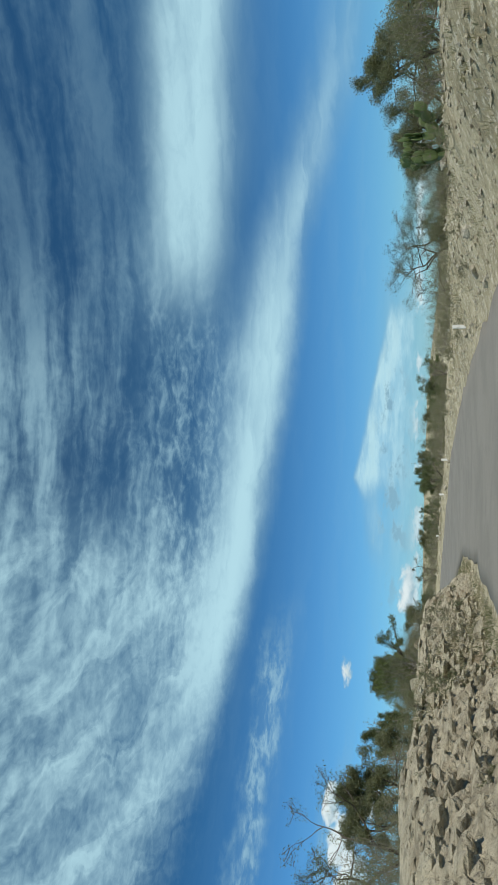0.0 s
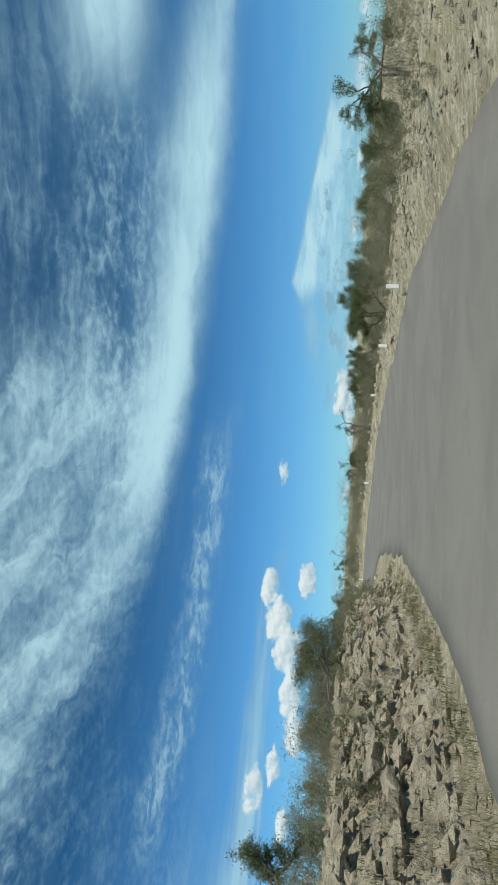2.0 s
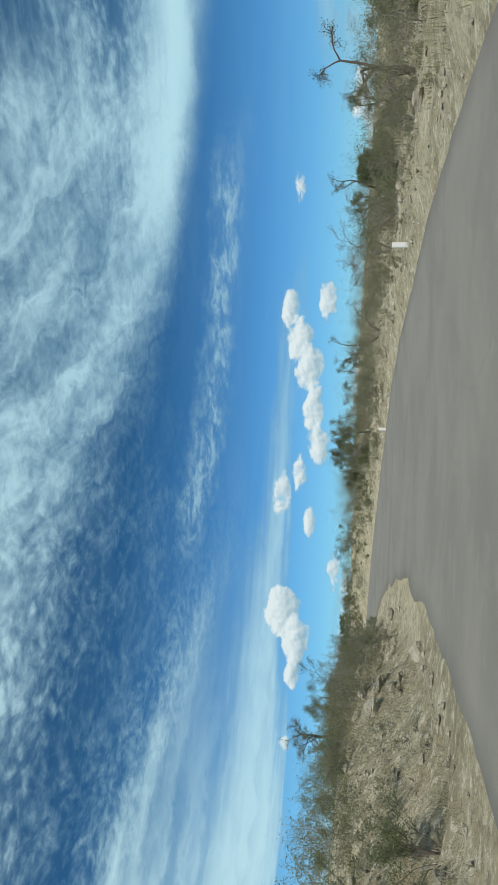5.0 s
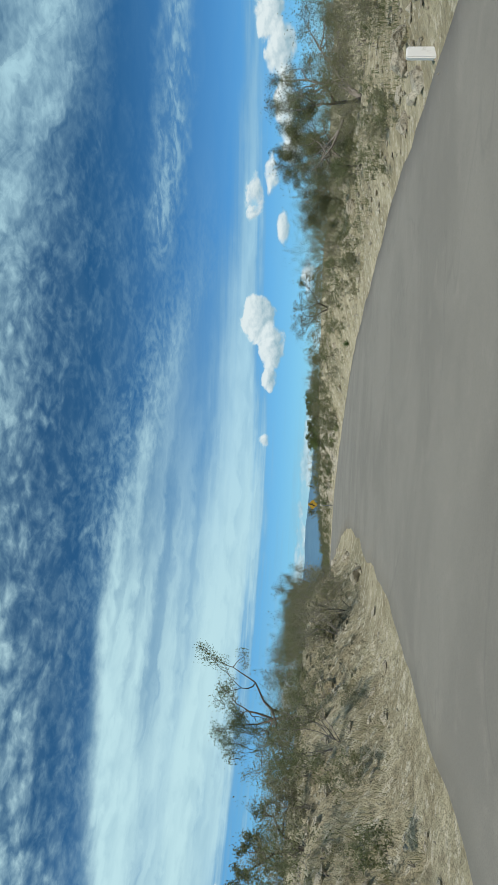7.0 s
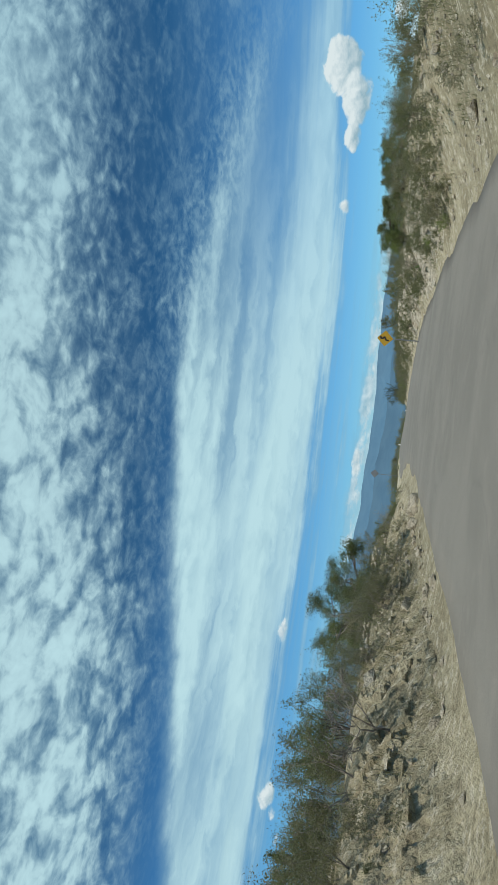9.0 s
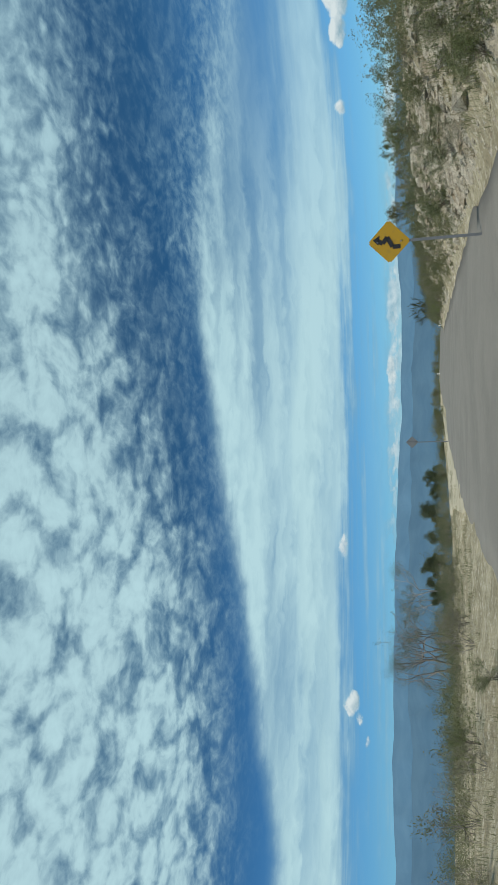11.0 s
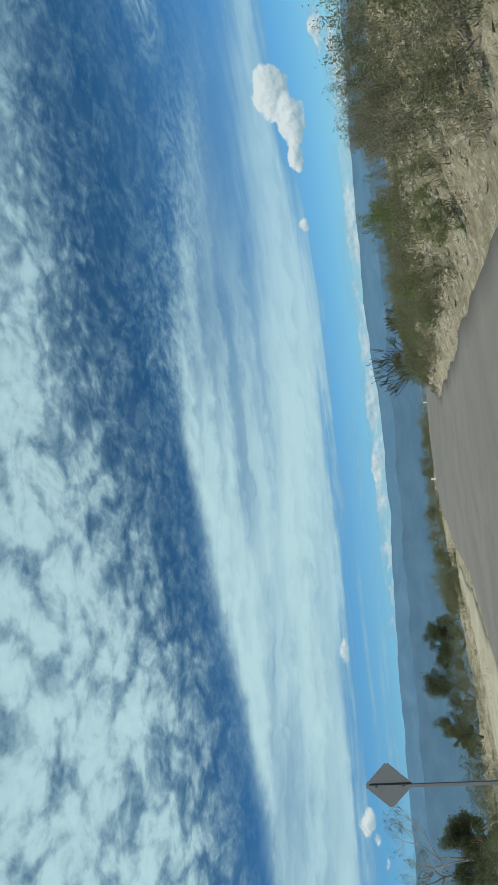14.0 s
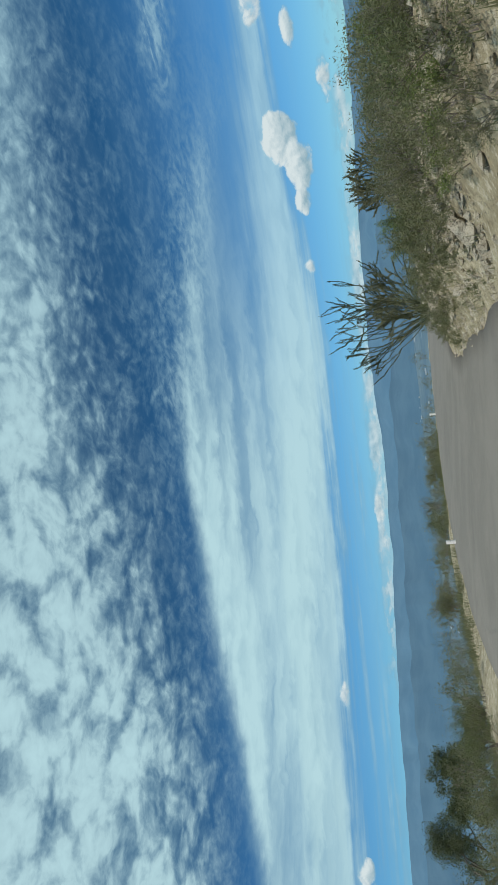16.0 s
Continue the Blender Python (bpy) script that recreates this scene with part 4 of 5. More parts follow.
thicket("scrub", "dry grey-brown scrub covering the slopes", 80, DRY, 6, 0.0195,
        ((0, 130, 8, 22, 150, 1.1, 2.0), (62, 132, 5.2, 9, 130, 0.7, 1.4), (12, 128, -12, -7.6, 200, 1.1, 1.7), (2, 64, 7.0, 10, 90, 1.0, 1.7), (190, 234, -9, -4.6, 60, 0.6, 1.1), (0, 130, -24, -11, 120, 1.2, 2.0), (40, 140, -50, -14, 90, 2.0, 3.2), (74, 140, -24, -14, 100, 2.4, 3.4), (58, 132, -13.5, -9, 90, 1.4, 2.2), (104, 146, -8.5, -4.8, 50, 0.4, 0.9), (16, 104, -7.6, -5, 90, 0.3, 0.6), (140, 232, -24, -8, 130, 0.9, 1.6),
         (140, 234, -8.5, -4.8, 120, 0.4, 0.9), (146, 205, 8, 26, 120, 1.0, 1.9)),
        ((0, 62, 4.5, 2.4, 1.65, 1, 110, 0.3, 0.7), (84, 146, 4.8, 2.4, 1.1, 1, 60, 0.3, 0.8)))
thicket("scrub", "dark green-brown scrub beyond the layby", 85, DARK, 6, 0.029, ((184, 246, 13, 15, 50, 1.2, 1.9), (184, 246, 14, 32, 120, 1.6, 2.6)))
thicket("scrub", "olive-green scrub covering the slopes", 90, OLIVE, 8, 0.0195,
        ((0, 130, 9, 24, 90, 1.1, 2.2), (62, 132, 5.4, 9, 70, 0.8, 1.6), (16, 132, -14, -8, 90, 1.1, 1.8), (2, 64, 7.2, 11, 50, 1.0, 1.7), (190, 234, -9, -4.6, 90, 0.6, 1.2), (10, 130, -26, -11, 70, 1.2, 2.4), (40, 140, -50, -14, 60, 2.0, 3.4), (74, 140, -24, -14, 90, 2.4, 3.6), (58, 132, -13.5, -9, 70, 1.5, 2.4), (104, 146, -8.5, -4.8, 45, 0.4, 0.9), (228, 242, -6.5, -4.0, 70, 0.25, 0.6), (130, 232, -26, -8, 150, 0.9, 1.6), (138, 236, -9, -4.7, 215, 0.45, 1.15),
         (124, 150, 7, 14, 40, 1.0, 2.0), (176, 262, 12.5, 34, 130, 1.0, 2.2), (228, 275, 5.4, 13, 110, 1.1, 1.9), (228, 268, 5.0, 7.5, 60, 0.9, 1.5), (124, 146, 5.8, 9, 10, 1.0, 1.9), (146, 190, 8, 22, 60, 1.0, 1.9)),
        ((0, 62, 4.5, 2.4, 1.65, 1, 50, 0.3, 0.6), (84, 150, 4.8, 2.4, 1.1, 1, 30, 0.3, 0.8), (142, 194, 4.4, 3.0, 1.25, -1, 60, 0.4, 0.9)))


# ---- posts and signs ----
def box(bm, x0, x1, y0, y1, z0, z1):
    v = [bm.verts.new(p) for p in ((x0, y0, z0), (x1, y0, z0), (x1, y1, z0), (x0, y1, z0), (x0, y0, z1), (x1, y0, z1), (x1, y1, z1), (x0, y1, z1))]
    for f in ((3, 2, 1, 0), (4, 5, 6, 7), (0, 1, 5, 4), (1, 2, 6, 5), (2, 3, 7, 6), (3, 0, 4, 7)):
        bm.faces.new([v[i] for i in f])


def marker_post():
    bm = bmesh.new()
    box(bm, -0.075, 0.075, -0.05, 0.05, -0.15, 0.42)
    bmesh.ops.bevel(bm, geom=[e for e in bm.edges], offset=0.015, segments=2, affect="EDGES")
    return part("marker_post", bm, WHITE)


first = marker_post()
for x, y, turn, tall in ((4.3, 28.0, 0, 1.1), (-1.0, 52.4, 8, 0.9), (-3.9, 60.6, 14, 0.8), (-9.0, 75.8, 30, 0.75), (-18.0, 85.5, 40, 0.85), (-31.5, 96.6, 55, 0.85), (-168.2, 134.3, 62, 1.0), (*(float(v) for v in on_road(264, 4.4)), 20, 0.9)):
    first.scale = (0.9, 0.9, tall)
    tagged(copy_thing(first, pose(x, y, float(ground_z(x, y)[0]), 0, 0, turn)), "white painted concrete marker post at the road's edge", "post", "marker posts")
for o in (*first.children_recursive, first):
    bpy.data.objects.remove(o)


def diamond_sign(x, y, z, turn, centre, half, face, label, winding):
    """A diamond plate on a post, facing -y before it is turned."""
    root = new("road_sign")
    bm = bmesh.new()
    box(bm, -0.03, 0.03, 0.02, 0.06, -0.2, centre + half * 0.8)
    part("post", bm, ZINC, root)
    bm = bmesh.new()
    box(bm, -half * 0.707, half * 0.707, -0.006, 0.006, -half * 0.707, half * 0.707)
    bmesh.ops.bevel(bm, geom=[e for e in bm.edges if abs(e.verts[0].co.y - e.verts[1].co.y) > 0.005], offset=half * 0.08, segments=3, affect="EDGES")
    bmesh.ops.transform(bm, matrix=Matrix.Translation((0, 0.01, centre)) @ Matrix.Rotation(radians(45), 4, "Y"), verts=bm.verts)
    plate = part("plate", bm, face, root)
    if winding:
        bm = bmesh.new()
        for a, b in (((-0.16, -0.34), (-0.16, -0.10)), ((-0.16, -0.10), (0.14, 0.06)), ((0.14, 0.06), (-0.04, 0.20)), ((-0.04, 0.20), (0.05, 0.36))):
            a, b = Vector((a[0], 0, a[1])) * half * 1.5, Vector((b[0], 0, b[1])) * half * 1.5
            side = (b - a).cross(Vector((0, 1, 0))).normalized() * half * 0.10
            bm.faces.new([bm.verts.new(q + Vector((0, -0.004, centre))) for q in (a - side, b - side, b + side, a + side)])
        tip, w = Vector((0.08, 0, 0.50)) * half * 1.5, half * 0.24
        bm.faces.new([bm.verts.new(q + Vector((0, -0.004, centre))) for q in (tip, tip + Vector((-w * 1.1, 0, -w)), tip + Vector((w * 0.8, 0, -w * 1.3)))])
        part("arrow", bm, BLACK, plate, "black winding-road arrow")
    for dz in (-0.25, 0.25):
        bm = bmesh.new()
        bmesh.ops.create_cone(bm, cap_ends=True, segments=8, radius1=0.018, radius2=0.018, depth=0.10, matrix=Matrix.Translation((0, 0.03, centre + dz)) @ Matrix.Rotation(radians(90), 4, "X"))
        part("bolt", bm, ZINC, root)
    root.matrix_world = pose(x, y, z, 0, 0, turn)
    return tagged(root, label, "road sign")


diamond_sign(-88.3, 119.5, float(ground_z(-88.3, 119.5)[0]), 70, 2.31 - float(ground_z(-88.3, 119.5)[0]), 0.46, YELLOW, "yellow diamond winding-road warning sign beside green scrub", True)
diamond_sign(-129.2, 120.5, float(ground_z(-129.2, 120.5)[0]), 70 + 180, 2.45 - float(ground_z(-129.2, 120.5)[0]), 0.46, ZINC, "diamond road sign seen from its grey back", False)


# ---- rock and stones ----
def blocks(u, v, seed):
    """Broken blocks on a face: how far each stands out, sunk along the cracks between them."""
    u, v = np.asarray(u), np.asarray(v)
    iu, iv = np.floor(u).astype(np.int64), np.floor(v).astype(np.int64)
    best, second, out = np.full(u.shape, 9.0), np.full(u.shape, 9.0), np.zeros(u.shape)
    for a in (-1, 0, 1):
        for b in (-1, 0, 1):
            cu, cv = iu + a, iv + b
            px, py = cu + 0.1 + 0.8 * lattice(cu, cv, seed), cv + 0.1 + 0.8 * lattice(cu, cv, seed + 1)
            dist = np.maximum(np.abs(u - px), np.abs(v - py)) * 0.6 + 0.4 * np.hypot(u - px, v - py)
            near = dist < best
            second = np.where(near, best, np.minimum(second, dist))
            out = np.where(near, lattice(cu, cv, seed + 2), out)
            best = np.minimum(best, dist)
    return out, np.clip((second - best) / 0.22, 0, 1)


def rock_face(name, s0, s1, toe, deep, height, label, seed, rough, mat, side=1):
    """A cut bank of bedded rock along the road."""
    s = np.arange(s0, s1, 0.065)
    k = np.linspace(0, 1, 46)
    S, K = np.meshgrid(s, k, indexing="ij")
    H = (height(S) + 0.25 * fbm(S * 0.5, 0 * S, 3, seed)) * np.sin(np.minimum(K * 1.25, 1.0) * math.pi / 2) ** 1.15
    D = toe + 0.5 * fbm(S * 0.15, 0 * S, 2, 5) + deep * K ** 0.9
    out, joint = blocks(S * 1.9 + 0.7 * fbm(S * 1.5, H * 2, 3, seed + 4), H * 3.4 + 0.7 * fbm(S * 0.9, H * 1.5, 3, seed + 5), seed + 7)
    out2, joint2 = blocks(S * 4.5 + fbm(S * 3, H * 4, 2, seed), H * 8.0 + S * 0.2, seed + 17)
    layer = H * 4.2 + 0.9 * fbm(S * 0.22, H * 0.4, 3, seed + 21)
    bed = lattice(np.floor(layer).astype(np.int64), np.floor(S * 0.55 + 0.6 * fbm(S * 0.8, H, 2, seed + 23)).astype(np.int64), seed + 25) - 0.5
    gully = np.maximum(0, fbm(S * 0.33, H * 0.12, 3, seed + 27) - 0.12)
    push = rough * (1.1 * bed - 2.2 * gully) + 0.15 * fbm(S * 7, H * 10, 3, seed + 29) + rough * ((out - 0.25) * joint ** 0.6 + 0.65 * (out2 - 0.3) * joint2 - 0.25 * (1 - joint)) + 0.45 * fbm(S * 0.45, H * 0.7, 4, seed + 9) + 0.10 * fbm(S * 4, H * 5, 3, seed + 11)
    push = push * np.sin(np.clip(K, 0.02, 0.98) * math.pi) ** 0.35
    X, Y = on_road(S.ravel(), side * (D - push).ravel())
    base = np.interp(S.ravel(), ALONG, LINE[:, 2])
    Z = base + H.ravel() + 0.25 * rough * (push * joint).ravel() - 0.06 * (K.ravel() < 0.02) - 0.2 * (K.ravel() > 0.98) + 0.05
    i = np.arange(S.size).reshape(S.shape)
    f = np.stack([i[:-1, :-1], i[:-1, 1:], i[1:, 1:], i[1:, :-1]], -1).reshape(-1, 4)
    if side < 0:
        f = f[:, ::-1]
    return tagged(part(name, (np.stack([X, Y, Z], 1), f), mat), label, "rock face", kind="structure")


CUT = rock_face("rock_cut", -14, 64, 4.5, 2.5, lambda s: np.interp(s, [-14, 56, 64], [1.75, 1.65, 0.9]), "cut bank of bedded tan limestone with dark cracks", 301, 0.24, ROCK)
OUTCROP = rock_face("rock_cut", 82, 100, 5.0, 2.4, lambda s: np.interp(s, [82, 85, 96, 100], [0.1, 0.95, 0.85, 0.1]), "broken pale rock outcrop under dry scrub", 331, 0.30, ROCK)
LOW_CUT = rock_face("rock_cut", 106, 158, 4.8, 2.6, lambda s: np.interp(s, [106, 110, 132, 142, 152, 158], [0.2, 1.3, 1.2, 0.85, 0.6, 0.1]), "low cut bank of pale crumbling earth and rock", 361, 0.11, EARTH)
RIGHT_CUT = rock_face("rock_cut", 140, 196, 4.4, 3.2, lambda s: np.interp(s, [140, 146, 172, 188, 196], [0.2, 1.25, 1.35, 0.7, 0.1]), "bank of pale broken limestone with shrubs", 391, 0.28, PALE_ROCK, -1)


def boulder(seed, detail=1):
    bm = bmesh.new()
    bmesh.ops.create_icosphere(bm, subdivisions=detail + 1, radius=0.5)
    r = random.Random(seed)
    planes = [(Vector((r.gauss(0, 1), r.gauss(0, 1), r.gauss(0, 1))).normalized(), r.uniform(0.24, 0.42)) for _ in range(9)]
    for v in bm.verts:
        for n, h in planes:
            d = v.co.dot(n) - h
            if d > 0:
                v.co -= n * d * 0.9
        v.co *= 1 + 0.12 * noise.noise(v.co * 3 + Vector((seed, 0, 0)))
    mesh = bpy.data.meshes.new("rock")
    bm.to_mesh(mesh), bm.free()
    return mesh


def slab(seed):
    """An angular block as it breaks out of bedded rock."""
    r = random.Random(seed)
    bm = bmesh.new()
    for _ in range(15):
        p = Vector((r.uniform(-1, 1), r.uniform(-1, 1), r.uniform(-1, 1)))
        bm.verts.new(p / max(abs(p.x), abs(p.y), abs(p.z)) ** 0.75 * 0.5)
    found = bmesh.ops.convex_hull(bm, input=bm.verts)
    bmesh.ops.delete(bm, geom=[v for v in found["geom_interior"] if isinstance(v, bmesh.types.BMVert)], context="VERTS")
    mesh = bpy.data.meshes.new("rock")
    bm.to_mesh(mesh), bm.free()
    return mesh


SHAPES = [boulder(k) for k in range(3)] + [slab(k) for k in range(6)]
for mesh in SHAPES:
    mesh.materials.append(PALE_ROCK)
DARK_SHAPES = [mesh.copy() for mesh in SHAPES]
for mesh in DARK_SHAPES:
    mesh.materials[0] = ROCK
rng = np.random.default_rng(12)


def rocks(s0, s1, d0, d1, count, size0, size1, shapes, label):
    for _ in range(count):
        x, y = (float(v) for v in on_road(rng.uniform(s0, s1), rng.uniform(d0, d1)))
        k = size0 + (size1 - size0) * rng.uniform() ** 2.2
        ob = new("rock", shapes[rng.integers(len(shapes))])
        ob.matrix_world = pose(x, y, float(ground_z(x, y)[0]) + 0.12 * k, rng.uniform(-25, 25), rng.uniform(-25, 25), rng.uniform(0, 360)) @ Matrix.Diagonal((k * rng.uniform(0.8, 1.5), k, k * rng.uniform(0.5, 0.85), 1))
        tagged(ob, label, "rock", "loose roadside rocks")


def set_in_face(face, s0, s1, toe, deep, height, count, size0, size1, shapes, side=1):
    """Blocks that stand out of a cut bank, each a part of it."""
    for _ in range(count):
        s, k = rng.uniform(s0, s1), rng.uniform(0.03, 0.95)
        size = size0 + (size1 - size0) * rng.uniform() ** 1.8
        x, y, z = (float(v) for v in on_face(rng, s, k, toe, deep, height, side))
        turn = math.degrees(math.atan2(float(np.interp(s, ALONG, TAN[:, 1])), float(np.interp(s, ALONG, TAN[:, 0])))) + rng.normal() * 22
        ob = new("block", shapes[rng.integers(len(shapes))])
        ob.parent = face
        ob.matrix_world = pose(x, y, z, rng.normal() * 9, rng.normal() * 9, turn) @ Matrix.Diagonal((size * rng.uniform(0.9, 1.9), size, size * rng.uniform(0.4, 0.8), 1))


set_in_face(CUT, -2, 60, 4.5, 2.4, 1.65, 290, 0.15, 0.52, DARK_SHAPES)
set_in_face(OUTCROP, 83, 99, 5.0, 2.2, 0.85, 40, 0.15, 0.5, DARK_SHAPES)
set_in_face(LOW_CUT, 108, 140, 4.8, 2.4, 1.2, 24, 0.10, 0.35, SHAPES)
set_in_face(RIGHT_CUT, 144, 190, 4.4, 3.0, 1.25, 110, 0.12, 0.6, SHAPES, -1)
rocks(4, 62, 4.3, 5.6, 40, 0.15, 0.6, DARK_SHAPES, "tan limestone rock fallen at the foot of the cut")
rocks(4, 62, 6.6, 7.6, 26, 0.2, 0.7, DARK_SHAPES, "tan limestone rock on top of the cut")
rocks(2, 62, -7.5, -4.2, 50, 0.1, 0.42, SHAPES, "pale limestone rock on the gravelly bank")
rocks(62, 104, -7.2, -4.4, 40, 0.12, 0.5, SHAPES, "pale limestone rock on the sandy verge")
rocks(104, 140, -7.0, -4.2, 30, 0.12, 0.5, SHAPES, "pale limestone rock beside the road")
rocks(140, 226, -7.4, -4.2, 56, 0.12, 0.6, SHAPES, "white limestone rock among shrubs on the bank")
rocks(227, 240, -6.2, -4.0, 22, 0.15, 0.5, SHAPES, "pale limestone rock at the bend's edge")
rocks(70, 146, 4.4, 6.4, 32, 0.12, 0.55, SHAPES, "pale limestone rock at the foot of the slope")


def rubble(name, label, seed, mat, areas, faces_=()):
    """Small stones, too many to count."""
    r = np.random.default_rng(seed)
    ico = np.array([(1, 0, 0), (-1, 0, 0), (0, 1, 0), (0, -1, 0), (0.2, 0.2, 1), (0, 0, -1)])
    tri = np.array([(0, 2, 4), (2, 1, 4), (1, 3, 4), (3, 0, 4), (2, 0, 5), (1, 2, 5), (3, 1, 5), (0, 3, 5)])
    verts, faces, n = [], [], 0
    spots = []
    for s0, s1, d0, d1, count, size0, size1 in areas:
        x, y = on_road(r.uniform(s0, s1, count), r.uniform(d0, d1, count))
        spots.append((x, y, ground_z(x, y), count, size0, size1))
    for s0, s1, toe, deep, height, side, count, size0, size1 in faces_:
        spots.append((*on_face(r, r.uniform(s0, s1, count), r.uniform(0, 1, count), toe, deep, height, side), count, size0, size1))
    for x, y, z, count, size0, size1 in spots:
        k = size0 + (size1 - size0) * r.uniform(size=count) ** 3
        v = ico[None] * r.uniform(0.65, 1.35, (count, 6, 1)) * (k[:, None, None] * r.uniform(0.5, 1.2, (count, 1, 3)) * np.array([1.2, 1.2, 0.75]))
        a = r.uniform(0, 6.283, count)
        c, w = np.cos(a)[:, None], np.sin(a)[:, None]
        v = np.stack([v[..., 0] * c - v[..., 1] * w, v[..., 0] * w + v[..., 1] * c, v[..., 2]], -1)
        v = v + np.stack([x, y, z + 0.15 * k], 1)[:, None]
        verts.append(v.reshape(-1, 3))
        faces.append((tri[None] + (n + 6 * np.arange(count))[:, None, None]).reshape(-1, 3))
        n += 6 * count
    return tagged(part(name, (np.concatenate(verts), np.concatenate(faces)), mat), label, "gravel", kind="stuff")


rubble("gravel", "pale limestone gravel and stones along the verges", 7, PALE_ROCK,
       ((0, 62, -8, -3.7, 4200, 0.015, 0.085), (62, 140, -7.5, -3.8, 3600, 0.015, 0.08), (140, 228, -7.5, -3.8, 3600, 0.02, 0.11), (62, 146, 4.2, 7.5, 1800, 0.02, 0.12), (176, 240, 4.9, 16, 1500, 0.015, 0.06), (226, 242, -6.5, -3.6, 1800, 0.02, 0.15)),
       ((107, 150, 4.8, 2.4, 1.2, 1, 1100, 0.015, 0.10), (142, 194, 4.4, 3.0, 1.25, -1, 2600, 0.02, 0.15)))
rubble("gravel", "tan stones and chips below the rock cut", 8, ROCK, ((-6, 64, 3.9, 5.4, 2600, 0.02, 0.13), (0, 62, -9, -4, 2600, 0.015, 0.09), (146, 232, -8, -4, 2200, 0.02, 0.12)),
       ((-6, 63, 4.4, 2.5, 1.65, 1, 4600, 0.025, 0.19), (83, 99, 5.0, 2.2, 0.85, 1, 700, 0.02, 0.16)))


def tufts(name, label, seed, mat, areas, blades=15, faces_=()):
    r = np.random.default_rng(seed)
    verts, n = [], 0
    spots = []
    for s0, s1, d0, d1, count, tall in areas:
        x, y = on_road(r.uniform(s0, s1, count), r.uniform(d0, d1, count))
        spots.append((x, y, ground_z(x, y), tall))
    for s0, s1, toe, deep, height, side, count, tall in faces_:
        spots.append((*on_face(r, r.uniform(s0, s1, count), r.uniform(0, 1, count), toe, deep, height, side), tall))
    for x, y, z, tall in spots:
        keep = fbm(x * 0.35, y * 0.35, 3, seed) > -0.06
        x, y, z = x[keep], y[keep], z[keep]
        c = np.repeat(np.stack([x, y, z - 0.02], 1), blades, 0)
        m = len(c)
        a, lean = r.uniform(0, 6.283, m), r.uniform(0.1, 0.8, m)
        h = tall * r.uniform(0.5, 1.3, m)
        c = c + np.stack([r.normal(size=m) * 0.11, r.normal(size=m) * 0.11, 0 * a], 1)
        tip = c + np.stack([np.cos(a) * lean * h, np.sin(a) * lean * h, h], 1)
        side = np.stack([-np.sin(a), np.cos(a), 0 * a], 1) * (0.003 + 0.005 * r.uniform(size=m))[:, None]
        verts.append(np.stack([c - side, c + side, tip], 1).reshape(-1, 3))
    v = np.concatenate(verts)
    return tagged(part(name, (v, np.arange(len(v)).reshape(-1, 3)), mat), label, "grass", kind="stuff")


tufts("dry_grass", "straw-coloured dry grass on the verges", 21, STRAW,
      ((-4, 64, 3.9, 5.0, 1500, 0.14), (0, 64, 6.8, 9, 1400, 0.18), (0, 64, -10, -5, 1600, 0.13), (62, 140, -10, -5, 2200, 0.14), (64, 146, 4.8, 8, 2000, 0.18), (140, 232, -9, -5, 1500, 0.15), (226, 242, -7, -3.9, 900, 0.14), (150, 232, 5.6, 20, 2600, 0.15)), 15,
      ((-4, 63, 4.4, 2.5, 1.65, 1, 1500, 0.16), (84, 150, 4.8, 2.4, 1.1, 1, 1500, 0.18), (142, 194, 4.4, 3.0, 1.25, -1, 1500, 0.18)))
tufts("green_grass", "olive weeds and grass on the verges", 22, OLIVE,
      ((-4, 64, 3.9, 5.2, 1500, 0.15), (104, 146, -8, -5, 900, 0.15), (140, 240, -9, -4.6, 2400, 0.2), (150, 250, 5.6, 20, 1600, 0.18), (228, 264, 4.0, 8, 1600, 0.3)), 16,
      ((-4, 63, 4.4, 2.5, 1.65, 1, 700, 0.14), (142, 194, 4.4, 3.0, 1.25, -1, 1700, 0.2)))


# ---- cactus and the spiny tree at the last bend ----
def prickly_pear(x, y, size, seed):
    r = random.Random(seed)
    root = new("prickly_pear")

    def pad(at, lean, turn, k, level):
        bm = bmesh.new()
        bmesh.ops.create_uvsphere(bm, u_segments=14, v_segments=9, radius=0.5)
        m = Matrix.Translation(at) @ Matrix.Rotation(turn, 4, "Z") @ Matrix.Rotation(lean, 4, "Y") @ Matrix.Translation((0, 0, k * 0.46)) @ Matrix.Diagonal((k * 0.72, k * 0.16, k, 1))
        bmesh.ops.transform(bm, matrix=m, verts=bm.verts)
        smooth_shade(part("pad", bm, CACTUS, root))
        if level:
            for _ in range(r.choice((2, 2, 3))):
                tip = Matrix.Rotation(turn, 4, "Z") @ Matrix.Rotation(lean, 4, "Y") @ Vector((r.uniform(-0.3, 0.3) * k, 0, k * 0.86))
                pad(Vector(at) + tip, lean + r.uniform(-0.8, 0.8), turn + r.uniform(-1.1, 1.1), k * r.uniform(0.75, 0.95), level - 1)

    for _ in range(5):
        pad(Vector((r.uniform(-0.35, 0.35), r.uniform(-0.35, 0.35), -0.04)) * size, r.uniform(-0.6, 0.6), r.uniform(0, 6), 0.34 * size, 3)
    root.matrix_world = pose(x, y, float(ground_z(x, y)[0]))
    return tagged(root, "light-green prickly pear cactus on the bank", "cactus")


prickly_pear(8.7, 22.6, 1.5, 4)
prickly_pear(-19.8, 97.0, 0.8, 9)


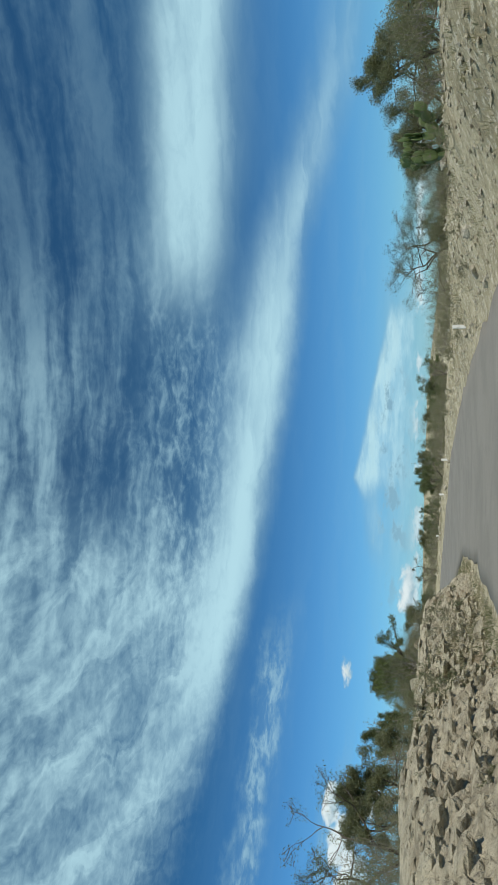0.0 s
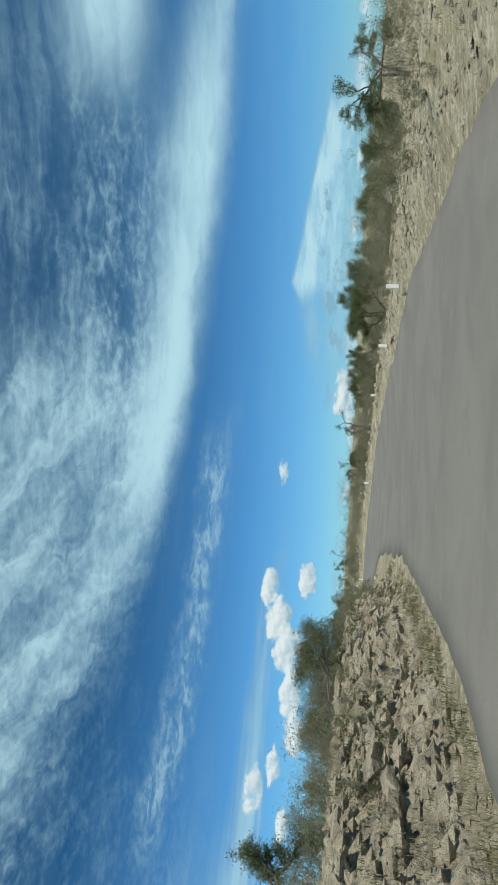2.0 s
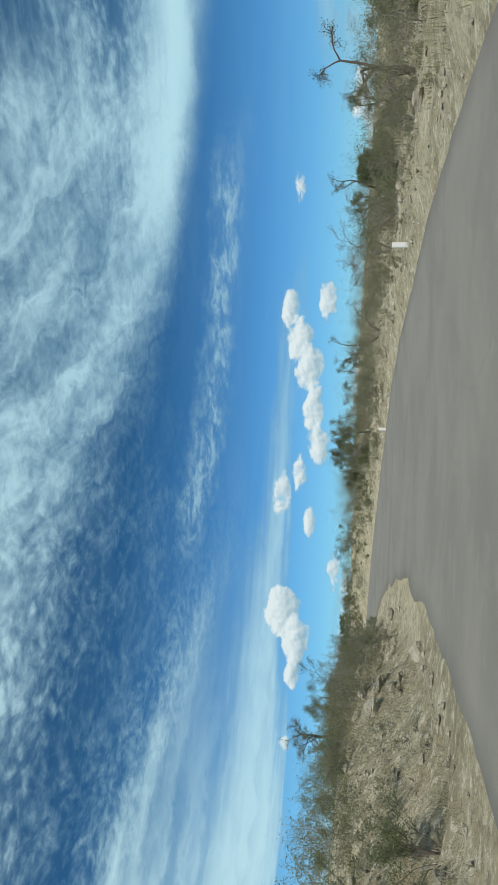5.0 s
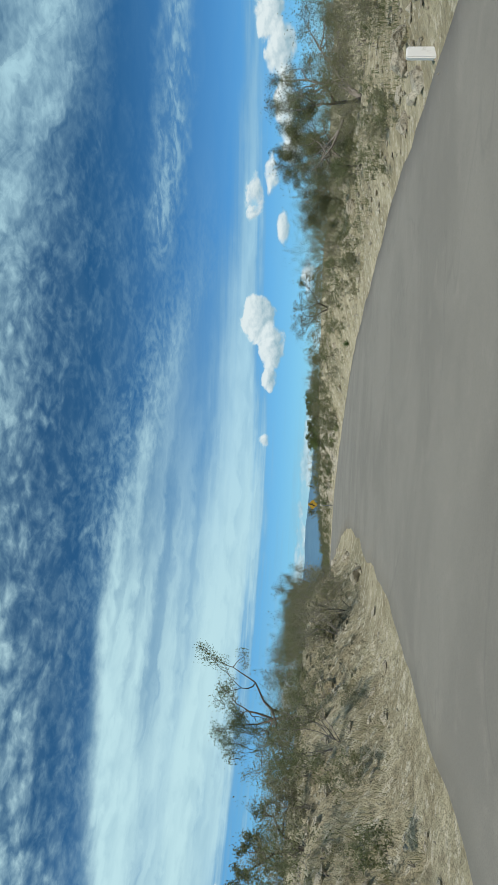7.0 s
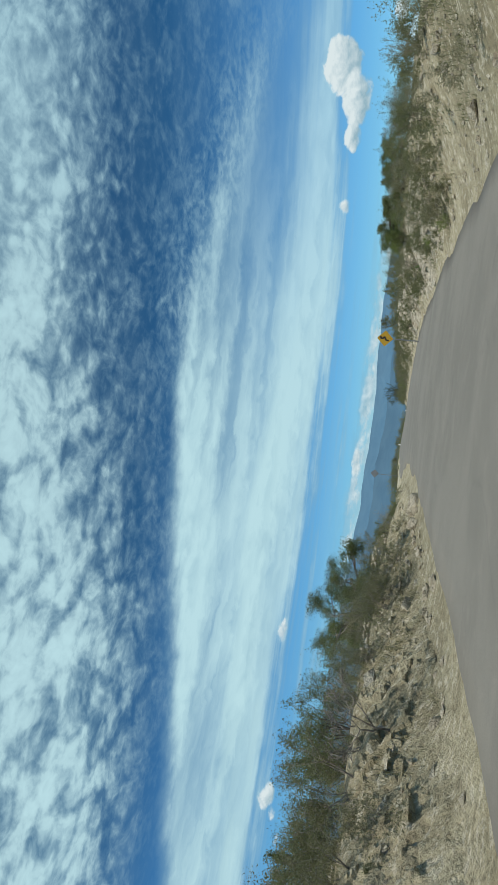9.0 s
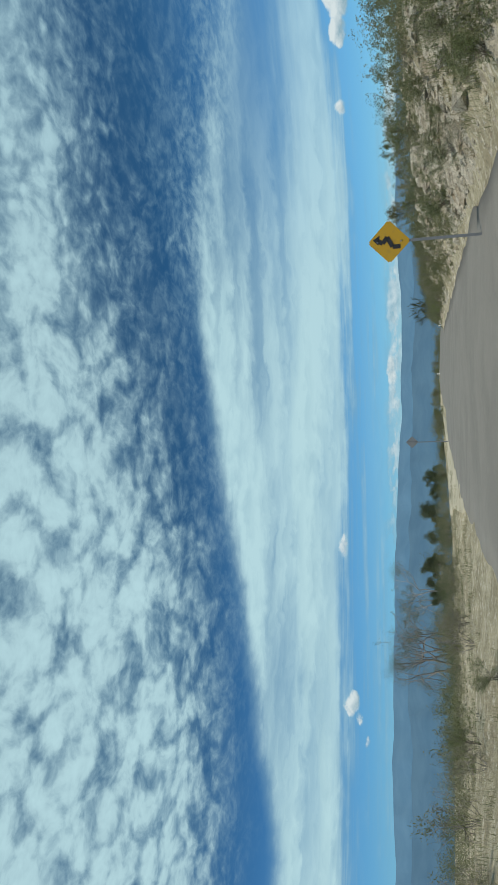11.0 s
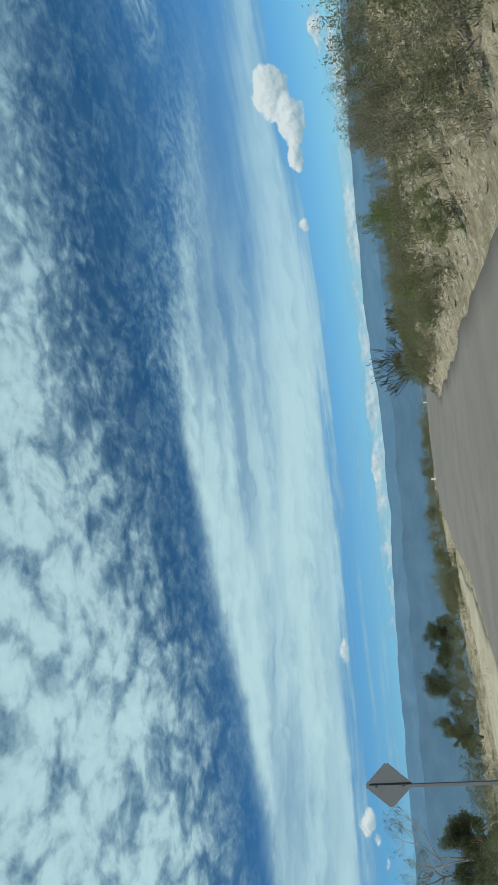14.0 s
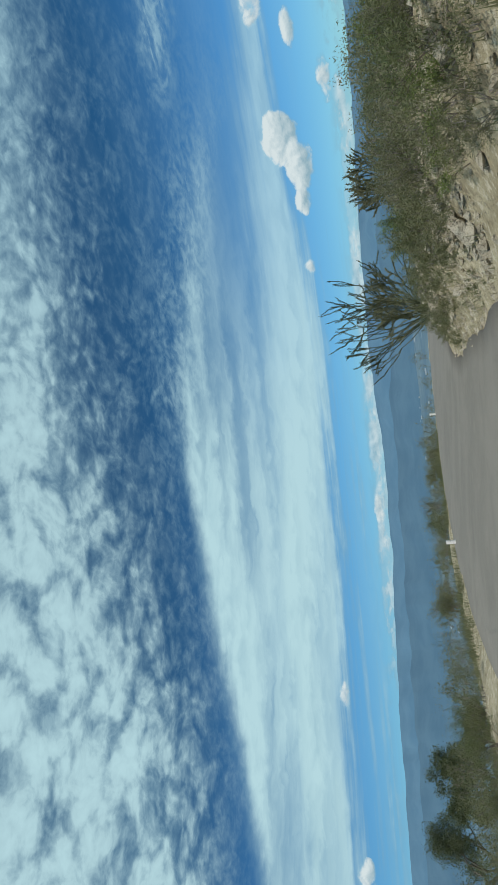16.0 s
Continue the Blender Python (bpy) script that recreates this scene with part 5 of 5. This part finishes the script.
def spiny_tree(x, y, height, width, seed, leaf_mat, label, shoots=26):
    """A tree-like shrub of long wavy green shoots set with short spines, forking towards their ends."""
    rng, stems, tips = np.random.default_rng(seed), [], []
    for k in range(shoots):
        t, lean, segs = 6.283 * k / shoots + rng.uniform(-0.3, 0.3), rng.uniform(0.25, 1.35), []
        branch_out(rng, (0.03 * math.cos(t), 0.03 * math.sin(t), -0.03), (lean * math.cos(t), lean * math.sin(t), 1.0), 0.50, 0.013, 2, segs, tips, 0.55, 0.34, 0.10, (1, 3), 0.0, 0.66)
        stems.append(segs)
    tips = np.array(tips)
    fit_ = np.array([0.5 * width / np.percentile(np.abs(tips[:, :2]), 97)] * 2 + [height / np.percentile(tips[:, 2], 98)])
    root = new("spiny_tree")
    for segs in stems:
        segs = [(a * fit_, b * fit_, max(1.5 * r, 0.013), max(1.5 * q, 0.011)) for a, b, r, q in segs]
        thorns = []
        for a, b, r, q in segs:
            for f in np.linspace(0.05, 1, 12):
                p = a + (b - a) * f
                w = rng.normal(size=3)
                w = w / np.linalg.norm(w) * 0.055 + (b - a) / max(np.linalg.norm(b - a), 1e-6) * 0.05
                thorns.append((p, p + w, 0.009, 0.003))
        part("shoot", tubes(segs + thorns, 4), leaf_mat, root)
    root.matrix_world = pose(x, y, float(ground_z(x, y)[0]))
    return tagged(root, label, "tree")


spiny_tree(-163.8, 141.6, 3.3, 4.0, 51, DARK, "dark spiny tree with upcurved shoots at the bend")
spiny_tree(-160.6, 140.2, 1.7, 2.4, 52, OLIVE, "low spiny shrub beside the bend")
spiny_tree(-156.5, 141.8, 1.7, 2.2, 53, OLIVE, "pale spiny shrub with long thin shoots")
spiny_tree(-9.6, 31.2, 1.9, 2.0, 54, BRIGHT, "bright green spiny tree above the rock cut")


def agave(x, y, size, seed, label):
    """A rosette of stiff pointed leaves."""
    rng = np.random.default_rng(seed)
    root = new("agave")
    for k in range(26):
        t, up = 2.4 * k, 0.25 + 0.95 * k / 26
        out = Vector((math.cos(t) * math.cos(up), math.sin(t) * math.cos(up), math.sin(up)))
        side, long_ = Vector((-math.sin(t), math.cos(t), 0)), size * rng.uniform(0.8, 1.1)
        thick = side.cross(out) * 0.03 * size
        bm = bmesh.new()
        rows = []
        for f, wide in ((0.0, 0.05), (0.35, 0.085), (0.7, 0.06), (1.0, 0.004)):
            c = out * long_ * f + Vector((0, 0, 0.10 * size * f * f))
            rows.append([bm.verts.new(c - side * wide * size), bm.verts.new(c - thick * (1 - f)), bm.verts.new(c + side * wide * size), bm.verts.new(c + thick * 0.4 * (1 - f))])
        for a, b in zip(rows, rows[1:]):
            for i in range(4):
                bm.faces.new((a[i], a[(i + 1) % 4], b[(i + 1) % 4], b[i]))
        part("leaf", bm, CACTUS, root)
    root.matrix_world = pose(x, y, float(ground_z(x, y)[0]) - 0.02)
    return tagged(root, label, "agave")


agave(-76.8, 118.2, 0.6, 1, "green agave rosette on the stony bank")
agave(-52.5, 109.4, 0.3, 2, "small green agave rosette beside the road")
tree("bare", -61.1, 101.4, 1.2, 1.7, 91, DRY, GREY_BARK, "small dead shrub with forked grey branches on the pale bank", 0)
rocks(143.5, 147.0, 3.9, 4.9, 9, 0.2, 0.55, SHAPES, "white limestone rock at the end of the low bank")
rocks(133.5, 136.5, 3.9, 4.7, 6, 0.15, 0.4, SHAPES, "white limestone rock at the foot of the low bank")
rocks(103.5, 107.5, -5.4, -4.4, 10, 0.15, 0.4, SHAPES, "white limestone rock piled beside a marker post")
